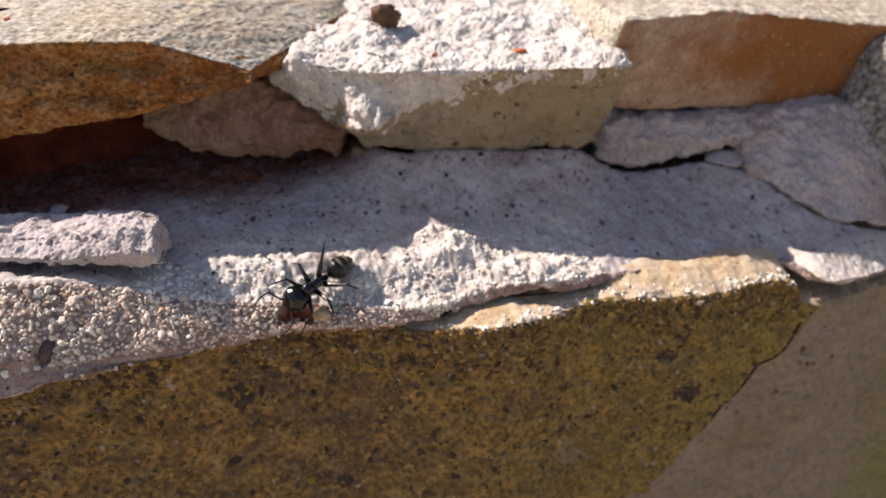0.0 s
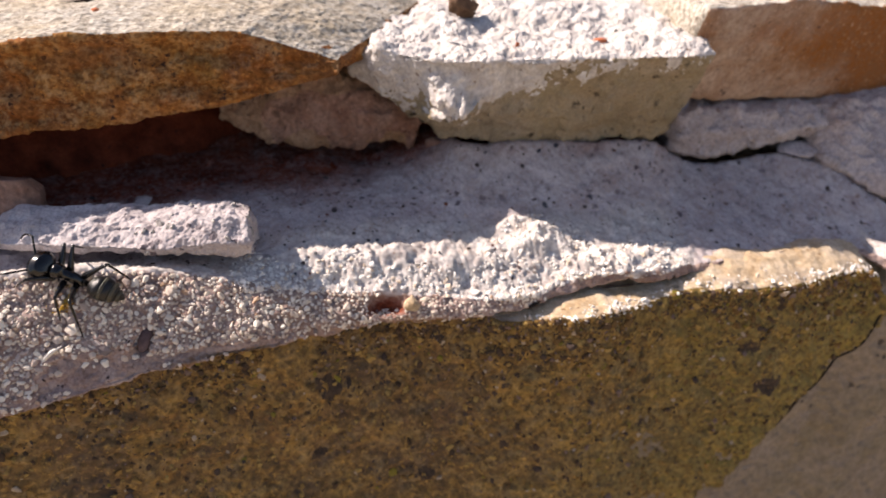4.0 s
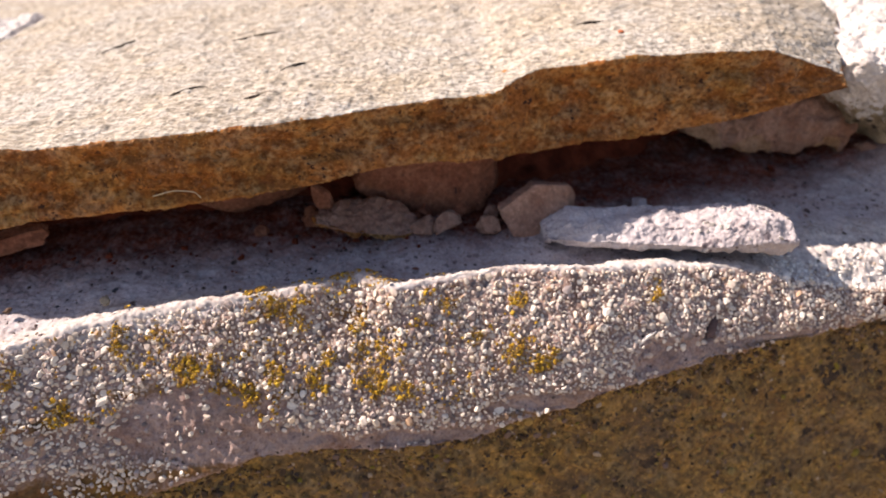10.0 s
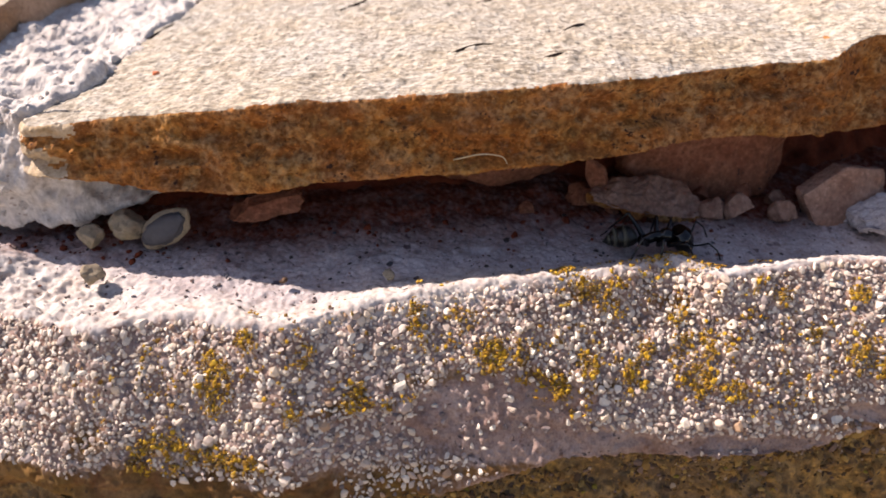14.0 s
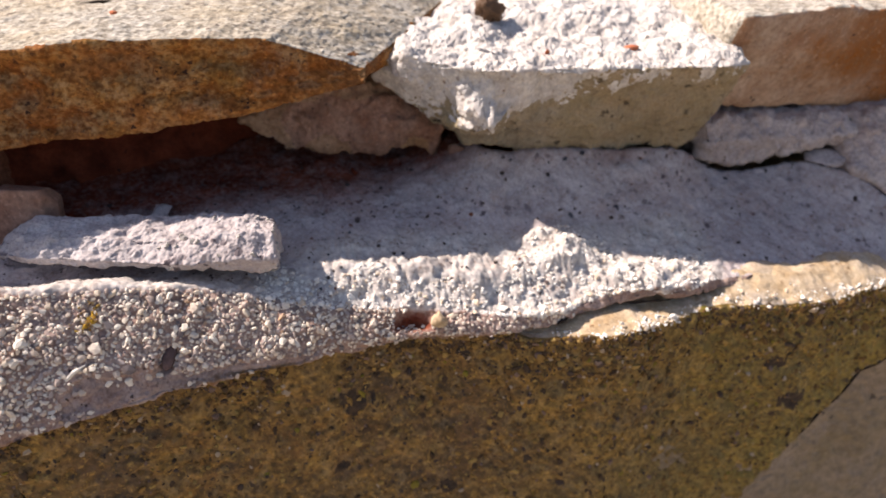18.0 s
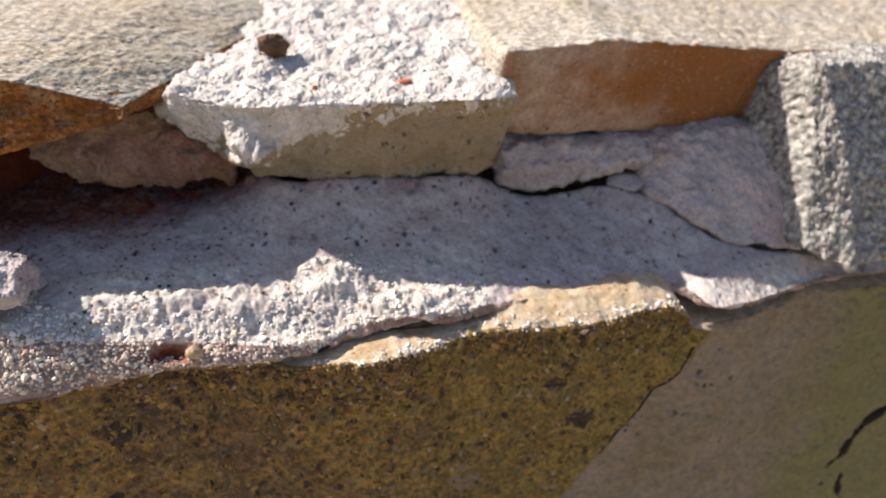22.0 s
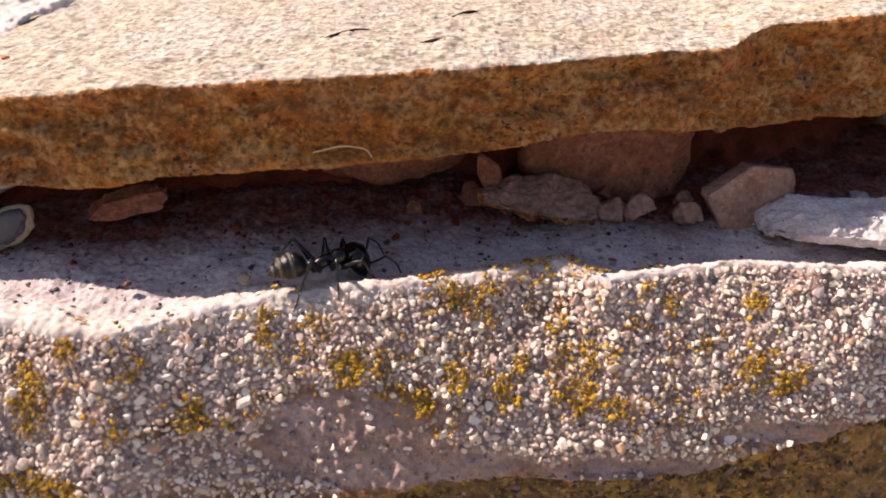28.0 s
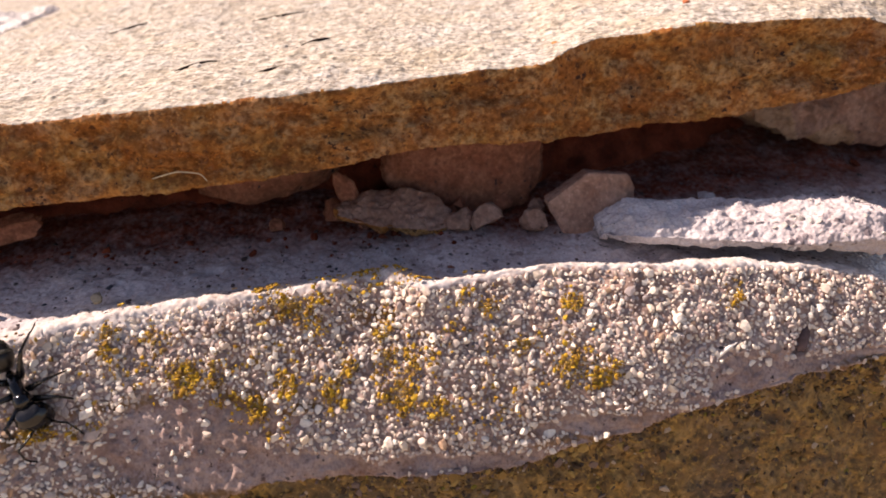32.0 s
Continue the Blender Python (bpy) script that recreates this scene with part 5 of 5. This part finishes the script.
for pts in (((-10.27, 2.35), (-10.0, 2.48), (-9.77, 2.52)), ((-9.25, 2.05), (-9.1, 2.1), (-9.0, 2.13)), ((-8.95, 2.85), (-8.75, 3.05), (-8.56, 3.21)), ((-14.7, 3.6), (-14.5, 4.6), (-14.3, 5.2)), ((-9.9, 4.5), (-9.4, 4.7), (-9.1, 4.75)),
            ((-5.0, 3.6), (-4.6, 3.7), (-4.3, 3.68)), ((-11.9, 4.2), (-11.6, 4.5), (-11.5, 4.8))):
    line = bend([on_top(x, y) for x, y in pts], 16)
    v, f = tube(line, 0.022 * np.sin(np.linspace(0.15, 3.0, 16)) * (1 + 0.3 * fbm(line, 6, 2, 3)), 6)
    link("crack", v, f, M_DARK, slab, "short dark crack")
for x, y in ((-13.83, 2.52), (-4.2, 3.2)):
    tagged(lump("brick_crumb", on_top(x, y, 0.01), (0.09, 0.07, 0.05), M_BRICK, 3), "tiny red brick crumb on the slab", "crumb")
for x, y, w in ((2.31, 3.05, 0.26), (1.1, 2.85, 0.07)):
    tagged(lump("brick_crumb", on_top(x, y, 0.0, white), (w, w * 0.5, 0.08), M_BRICK, int(w * 100), (0, 0, 20)), "red brick crumb set in the white mortar", "crumb")
husk = lump("seed_husk", on_top(0.52, 3.9, 0.14, white), (0.42, 0.3, 0.34), M_SEED, 51, (10, 20, 30), 0.35, 2.2, 4, fine=0.12)
tagged(husk, "dark brown dry seed husk on the white mortar", "seed husk")
tagged(lump("twig_bit", on_top(0.3, 2.9, 0.0, white), (0.30, 0.06, 0.05), M_SLATE, 52, (0, 0, -50)), "small dark twig bit stuck in the white mortar", "twig")
# a lump set in the hollow; its dark colour gives the pit's shade
lump("pit", (-3.50, 0.27, -0.53), (0.15, 0.12, 0.30), M_HOLE, 61, (-35, 22, 0), 0.12, 2.0, 4, BED, "dark mauve lump for the shade in a pit")
# dark joint between the brown stone and the olive one
bv = STONES["brown_stone"].reshape(-1, 3)
joint = []
for z in np.linspace(-1.2, -6.0, 26):
    i = np.argmin((bv[:, 2] - z) ** 2 + (bv[:, 0] - crack_x(z) - 0.05) ** 2 + 4 * np.maximum(bv[:, 1] - np.interp(z, [-6, -1], [0.75, 1.25]), 0) ** 2)
    joint.append(bv[i])
joint = np.array(joint)
v, f = tube(joint, 0.022 * (0.5 + np.abs(fbm(joint, 2.5, 2, 6))), 6)
link("crack", v, f, M_DARK, bpy.data.objects["olive_stone"], "dark open joint")
# dark tubes for the shade in the gap between mortar and brown stone's crust
for a, z in ((0.95, 2.2), (2.2, 3.3)):
    gx_ = np.linspace(a, z, 60)
    line = np.stack([gx_, curve(gx_, CREST_Y, 0.1) - 0.02 + 0.03 * fbm(np.stack([gx_, gx_ * 0, gx_ * 0], -1), 3, 2, 8), curve(gx_, FOOT_Z, 0.15) + 0.03], -1)
    v, f = tube(line, 0.028 * (0.25 + np.abs(fbm(line, 3, 3, 7))), 6)
    link("crack", v, f, M_DARK, BED, "dark tube for the shaded gap under the mortar")
i = np.argmin((FACE_P[:, 0] + 4.4) ** 2 + (FACE_P[:, 2] + 0.47) ** 2)
sx, sy, sz = FACE_P[i]
v, f = tube(bend([(sx - 0.12, sy - 0.06, sz - 0.13), (sx, sy - 0.02, sz), (sx + 0.13, sy + 0.02, sz + 0.06)], 16), 0.024 * np.sin(np.linspace(0.2, 3.0, 16)), 6)
link("chip_mark", v, f, M_CHALK, BED, "small white chipped mark")
# crack of the olive stone
for course, width in (([(10.97, 0.93, -3.0), (10.73, 0.91, -3.12), (10.49, 0.89, -3.26), (10.11, 0.85, -3.56), (9.94, 0.81, -3.9), (9.86, 0.77, -4.24), (9.66, 0.73, -4.52)], 0.05), ([(10.03, 0.69, -4.72), (10.0, 0.67, -4.95), (10.05, 0.64, -5.15), (10.23, 0.62, -5.36)], 0.035)):
    line = bend(course, 40)
    line = line + 0.04 * np.stack([fbm(line, 4, 3, 15), line[:, 0] * 0, fbm(line, 4, 3, 16)], -1)
    v, f = tube(line, width * (0.25 + 1.9 * np.abs(fbm(line, 2.2, 3, 5))) * np.sin(np.linspace(0.3, 2.9, 40)) ** 0.5, 6)
    link("crack", v, f, M_DARK, bpy.data.objects["olive_stone"], "dark winding crack")
for x, y, z, w in ((0.69, 0.30, -2.5, 0.12), (5.64, 0.80, -4.3, 0.08)):
    link_to = bpy.data.objects["brown_stone"]
    lump("pit", (x, y, z), (w * 1.6, 0.06, w), M_DARK, int(x * 10) + 30, (0, 20, 0), 0.4, 2.0, 3, link_to, "dark iron spot")

# ---- the ant: forward is +x, its middle at the origin, feet 0.2 cm below ----
ANT_SIZE = 1.07


def body_part(name, verts, faces, material, parent, at=(0, 0, 0), label=""):
    me = bpy.data.meshes.new(name)
    me.from_pydata((np.asarray(verts) * CM * ANT_SIZE).tolist(), [], [list(q) for q in faces])
    me.polygons.foreach_set("use_smooth", [True] * len(me.polygons))
    me.materials.append(material)
    ob = new(name, me)
    ob.parent, ob.location = parent, Vector(at) * CM * ANT_SIZE
    if label:
        ob["label"] = label
    return ob


def pod(rings, sides=20):
    """A lathe along x: (x, half width, half height, height of the middle)."""
    r = np.asarray(rings, float)
    k = np.linspace(0, len(r) - 1, 40)
    x, wy, wz, cz = (np.interp(k, np.arange(len(r)), r[:, c]) for c in range(4))
    for a in (wy, wz, cz):
        a[1:-1] = 0.5 * a[1:-1] + 0.25 * (a[2:] + a[:-2])
    w = np.linspace(0, 2 * np.pi, sides, endpoint=False)
    v = np.stack([np.broadcast_to(x[:, None], (40, sides)), wy[:, None] * np.cos(w), cz[:, None] + wz[:, None] * np.sin(w)], -1)
    return v.reshape(-1, 3), quads(40, sides, True).tolist() + [list(range(sides)), list(range(40 * sides - 1, 39 * sides - 1, -1))]


ant = new("ant")
tagged(ant, "large black ant with a grey banded hind body", "ant")
head = body_part("head", *pod([(-0.15, 0.02, 0.02, 0.0), (-0.14, 0.10, 0.075, 0.0), (-0.07, 0.150, 0.112, 0.0), (0.02, 0.146, 0.112, -0.008), (0.10, 0.118, 0.092, -0.016), (0.155, 0.08, 0.06, -0.03), (0.175, 0.01, 0.01, -0.03)], 24), M_ANT, ant, (0.315, 0, 0.0))
head.rotation_euler = (0, 1.0, 0)
thorax = body_part("thorax", *pod([(-0.19, 0.015, 0.02, -0.045), (-0.18, 0.045, 0.055, -0.03), (-0.10, 0.058, 0.068, 0.01), (-0.03, 0.052, 0.060, 0.035), (0.0, 0.05, 0.055, 0.04), (0.03, 0.072, 0.075, 0.05), (0.09, 0.082, 0.082, 0.05), (0.14, 0.06, 0.06, 0.035), (0.17, 0.03, 0.03, 0.02), (0.185, 0.01, 0.01, 0.01)], 22), M_ANT, ant, (0.06, 0, 0.0))
body_part("petiole", *pod([(-0.04, 0.015, 0.015, -0.02), (-0.02, 0.03, 0.035, -0.005), (0.0, 0.035, 0.055, 0.01), (0.02, 0.03, 0.035, -0.005), (0.04, 0.015, 0.015, -0.02)]), M_ANT, ant, (-0.135, 0, -0.01))
hind = body_part("gaster", *pod([(0.18, 0.02, 0.02, -0.02), (0.165, 0.07, 0.07, 0.0), (0.10, 0.118, 0.112, 0.02), (0.06, 0.126, 0.12, 0.02), (0.055, 0.119, 0.113, 0.02), (0.0, 0.124, 0.118, 0.02), (-0.04, 0.112, 0.106, 0.015), (-0.045, 0.105, 0.10, 0.015),
                                 (-0.10, 0.08, 0.078, 0.005), (-0.105, 0.072, 0.07, 0.005), (-0.15, 0.04, 0.035, -0.01), (-0.185, 0.008, 0.008, -0.02)]), M_ANT_HIND, ant, (-0.35, 0, 0.0), "dark grey banded hind body")
for bx, bw, half in ((0.03, 0.124, 0.022), (-0.065, 0.104, 0.018), (-0.125, 0.064, 0.014)):
    body_part("hair_band", *pod([(bx + half, bw * 0.97, bw * 0.92, 0.02 if bx > -0.1 else 0.0), (bx + half * 0.5, bw * 1.035, bw * 0.985, 0.02 if bx > -0.1 else 0.0), (bx - half * 0.5, bw * 1.02, bw * 0.97, 0.018 if bx > -0.1 else 0.0), (bx - half, bw * 0.92, bw * 0.87, 0.016 if bx > -0.1 else -0.002)]), M_ANT_BAND, hind, (0, 0, 0), "band of fine pale golden hairs")
hind.rotation_euler = (0, -0.12, 0)
for side in (1, -1):
    antenna = body_part("antenna", *tube(bend([(0, 0, 0), (-0.02, 0.09 * side, 0.09), (-0.06, 0.17 * side, 0.17)], 10), 0.011, 6), M_ANT_LEG, head, (0.08, 0.05 * side, 0.03))
    body_part("whip", *tube(bend([(-0.06, 0.17 * side, 0.17), (0.06, 0.19 * side, 0.22), (0.20, 0.17 * side, 0.20)], 12), 0.009, 6), M_ANT_LEG, antenna)
    body_part("mandible", *tube(bend([(0.10, 0.05 * side, -0.03), (0.18, 0.055 * side, -0.05), (0.205, 0.005 * side, -0.06)], 10), np.linspace(0.022, 0.006, 10), 6), M_ANT, head)

LEGS = []
for k, (cx, knee, foot) in enumerate((((0.15), (0.11, 0.19, 0.12), (0.30, 0.34, -0.17)), ((0.05), (0.0, 0.23, 0.16), (-0.02, 0.45, -0.17)), ((-0.07), (-0.16, 0.20, 0.22), (-0.42, 0.40, -0.17)))):
    for side in (1, -1):
        kn = np.array([knee[0], knee[1] * side, knee[2]])
        ft = np.array([foot[0] * 0.88, foot[1] * side * 0.78, foot[2]])
        ankle = kn + (ft - kn) * 0.62
        leg = body_part("leg", *tube(bend([(0, 0, 0), kn * 0.5 + [0, 0, 0.01], kn], 10), np.array([0.030, 0.036, 0.034, 0.030, 0.027, 0.024, 0.021, 0.019, 0.017, 0.016]), 7), M_ANT_LEG, ant, (cx, 0.05 * side, -0.04))
        shin = body_part("shin", *tube(bend([kn, (kn + ankle) / 2, ankle], 8), np.linspace(0.015, 0.010, 8), 6), M_ANT_LEG, leg)
        body_part("foot", *tube(bend([ankle, (ankle + ft) / 2 + [0, 0, -0.02], ft], 8), np.linspace(0.009, 0.006, 8), 6), M_ANT_LEG, leg)
        LEGS.append((leg, side, k, (cx * ANT_SIZE, 0.05 * side * ANT_SIZE, -0.04 * ANT_SIZE)))

# seconds, x, y, z (cm), turn about x, y, z (degrees)
ANT = [
    (0.0, -0.55, 0.80, -0.22, -39, 15, -145),
    (0.2, -0.80, 0.90, -0.11, -38, 5, -151),
    (0.4, -0.94, 0.99, -0.07, -35, 2, -164),
    (0.6, -1.14, 1.03, -0.03, -30, -1, -170),
    (0.8, -1.44, 1.06, 0.02, -28, -6, -173),
    (1.0, -1.68, 0.87, 0.00, -34, -4, -145),
    (1.2, -1.68, 0.86, -0.00, -38, -0, -145),
    (1.4, -1.67, 0.81, -0.04, -39, -3, -150),
    (1.6, -1.61, 0.86, -0.02, -38, 2, -143),
    (1.8, -1.60, 0.87, -0.01, -39, 5, -139),
    (2.0, -1.77, 0.69, -0.10, -42, 3, -147),
    (2.2, -2.05, 0.66, -0.04, -45, 3, -148),
    (2.4, -2.46, 0.53, -0.05, -47, 8, -163),
    (2.5, -2.59, 0.52, -0.02, -49, 0, -173),
    (3.5, -3.60, 0.50, 0.20, -22, -9, 177),
    (4.5, -4.48, 0.42, 0.23, -31, -35, 152),
    (4.7, -4.57, 0.52, 0.30, -21, -30, 144),
    (5.0, -4.87, 0.61, 0.39, -14, -16, 148),
    (5.2, -5.04, 0.62, 0.51, -6, -20, 165),
    (5.5, -5.86, 1.25, 0.30, -2, -19, -166),
    (5.8, -5.55, 0.75, 0.45, 2, -7, -158),
    (6.0, -5.38, 0.67, 0.42, -6, -9, -160),
    (6.3, -5.39, 0.59, 0.45, -14, -2, -172),
    (6.6, -5.55, 0.61, 0.45, -14, 4, -166),
    (6.8, -5.63, 0.67, 0.41, -9, -1, -154),
    (7.0, -5.67, 0.68, 0.43, -16, 2, -153),
    (7.3, -6.23, 0.47, 0.39, -31, 4, -166),
    (7.5, -6.94, 0.35, 0.39, -44, -0, -164),
    (7.8, -7.70, 0.17, 0.36, -49, -0, -169),
    (8.0, -8.52, 0.22, 0.19, -53, -5, -172),
    (8.2, -9.01, 0.09, 0.11, -54, 1, -171),
    (9.2, -12.40, -0.10, 0.10, -31, 3, -177),
    (10.3, -14.00, -0.15, 0.05, -28, 20, -150),
    (10.8, -13.11, -0.19, 0.02, -28, 37, -132),
    (11.0, -13.21, -0.03, 0.07, -30, 7, -139),
    (11.2, -13.18, -0.08, 0.09, -26, 16, -146),
    (11.4, -13.29, 0.00, 0.06, -16, 5, -126),
    (11.6, -12.85, 0.09, 0.02, -4, 5, -92),
    (11.8, -12.92, 0.22, 0.14, -1, 5, -88),
    (12.0, -12.87, 0.31, 0.19, -2, -5, -104),
    (12.2, -12.56, 0.29, 0.20, -2, 2, -73),
    (12.4, -12.23, 0.53, 0.08, -1, 1, -44),
    (12.6, -11.75, 0.27, 0.14, -2, -14, -36),
    (12.8, -11.21, 0.48, 0.14, -6, -11, -17),
    (13.0, -10.65, 0.48, 0.20, -2, -16, -30),
    (13.2, -9.96, 0.91, 0.14, -5, -3, 5),
    (13.4, -9.18, 1.07, 0.16, -1, -3, 10),
    (13.5, -8.85, 1.15, 0.17, 2, -2, -3),
    (14.5, -7.60, 1.00, 0.25, 0, -0, 0),
    (15.2, -6.75, 0.75, 0.42, 22, 3, -18),
    (15.5, -6.53, 0.47, 0.35, 22, 17, -33),
    (15.6, -6.66, 0.38, 0.35, 22, 33, -39),
    (15.7, -6.79, 0.30, 0.27, 4, 44, -69),
    (15.8, -6.90, 0.12, 0.10, -20, 47, -102),
    (15.9, -7.01, 0.00, 0.00, -17, 51, -97),
    (16.0, -7.09, -0.15, -0.17, -16, 52, -95),
    (16.1, -7.06, -0.29, -0.38, -8, 53, -85),
    (16.2, -7.09, -0.37, -0.47, -2, 53, -78),
    (16.3, -7.06, -0.45, -0.60, -1, 53, -78),
    (16.4, -7.13, -0.44, -0.57, 2, 53, -74),
    (16.5, -7.11, -0.42, -0.55, 4, 53, -72),
    (16.6, -7.12, -0.44, -0.56, 1, 53, -76),
    (16.7, -7.14, -0.44, -0.56, -2, 53, -81),
    (17.2, -7.50, -0.50, -0.55, -39, 48, -141),
    (17.8, -8.20, -0.45, -0.50, -53, -8, 174),
    (20.0, -10.40, -0.20, -0.15, -53, -6, 174),
    (23.0, -13.20, 0.20, 0.12, -11, -5, 163),
    (24.5, -14.20, 0.60, 0.15, 0, -0, 135),
    (25.2, -14.30, 0.75, 0.16, 0, -0, 73),
    (25.6, -14.00, 0.70, 0.15, 0, -0, 11),
    (26.1, -13.00, 0.60, 0.12, 1, -0, 0),
    (26.3, -12.36, 0.55, 0.07, 0, -2, -5),
    (26.4, -11.89, 0.37, 0.14, -3, 6, 3),
    (26.5, -11.51, 0.46, 0.12, -5, -8, -13),
    (27.5, -10.60, 0.60, 0.20, 6, -0, 6),
    (28.5, -9.81, 0.68, 0.22, -16, 11, 35),
    (28.7, -9.83, 0.79, 0.16, -3, 1, 16),
    (28.9, -9.90, 0.30, 0.31, 24, -10, 6),
    (29.1, -9.91, 0.22, 0.25, 41, -6, 2),
    (29.4, -10.10, 0.22, 0.25, 43, -1, -2),
    (29.7, -10.07, 0.22, 0.25, 43, -3, -0),
    (30.0, -10.03, 0.23, 0.25, 42, -3, -2),
    (30.4, -10.31, 0.21, 0.23, 41, -2, 2),
    (30.8, -10.68, 0.14, 0.21, 42, 11, -6),
    (31.1, -10.74, 0.04, 0.09, 40, 26, -20),
    (31.4, -10.89, -0.14, -0.09, 36, 40, -31),
    (31.7, -11.15, -0.27, -0.18, 11, 53, -61),
    (32.0, -11.34, -0.40, -0.28, 26, 51, -41),
]


def motions():
    walk(ant, [(t, pose(x * CM, y * CM, z * CM, rx, ry, rz)) for t, x, y, z, rx, ry, rz in ANT])
    way = np.array([row[:4] for row in ANT])
    times = np.arange(0, 32.01, 0.1)
    places = np.stack([np.interp(times, way[:, 0], way[:, c]) for c in (1, 2, 3)], -1)
    gone = np.r_[0, np.cumsum(np.linalg.norm(np.diff(places, axis=0), axis=1).clip(0, 0.2))]
    for leg, side, k, (x, y, z) in LEGS:
        phase = gone / 0.55 * 2 * np.pi + (math.pi if (k % 2 == 0) == (side > 0) else 0)
        walk(leg, [(float(t), pose(x * CM, y * CM, z * CM, 7 * side * max(0.0, math.cos(a)), 0, 17 * math.sin(a) * side)) for t, a in zip(times, phase)])


motions()
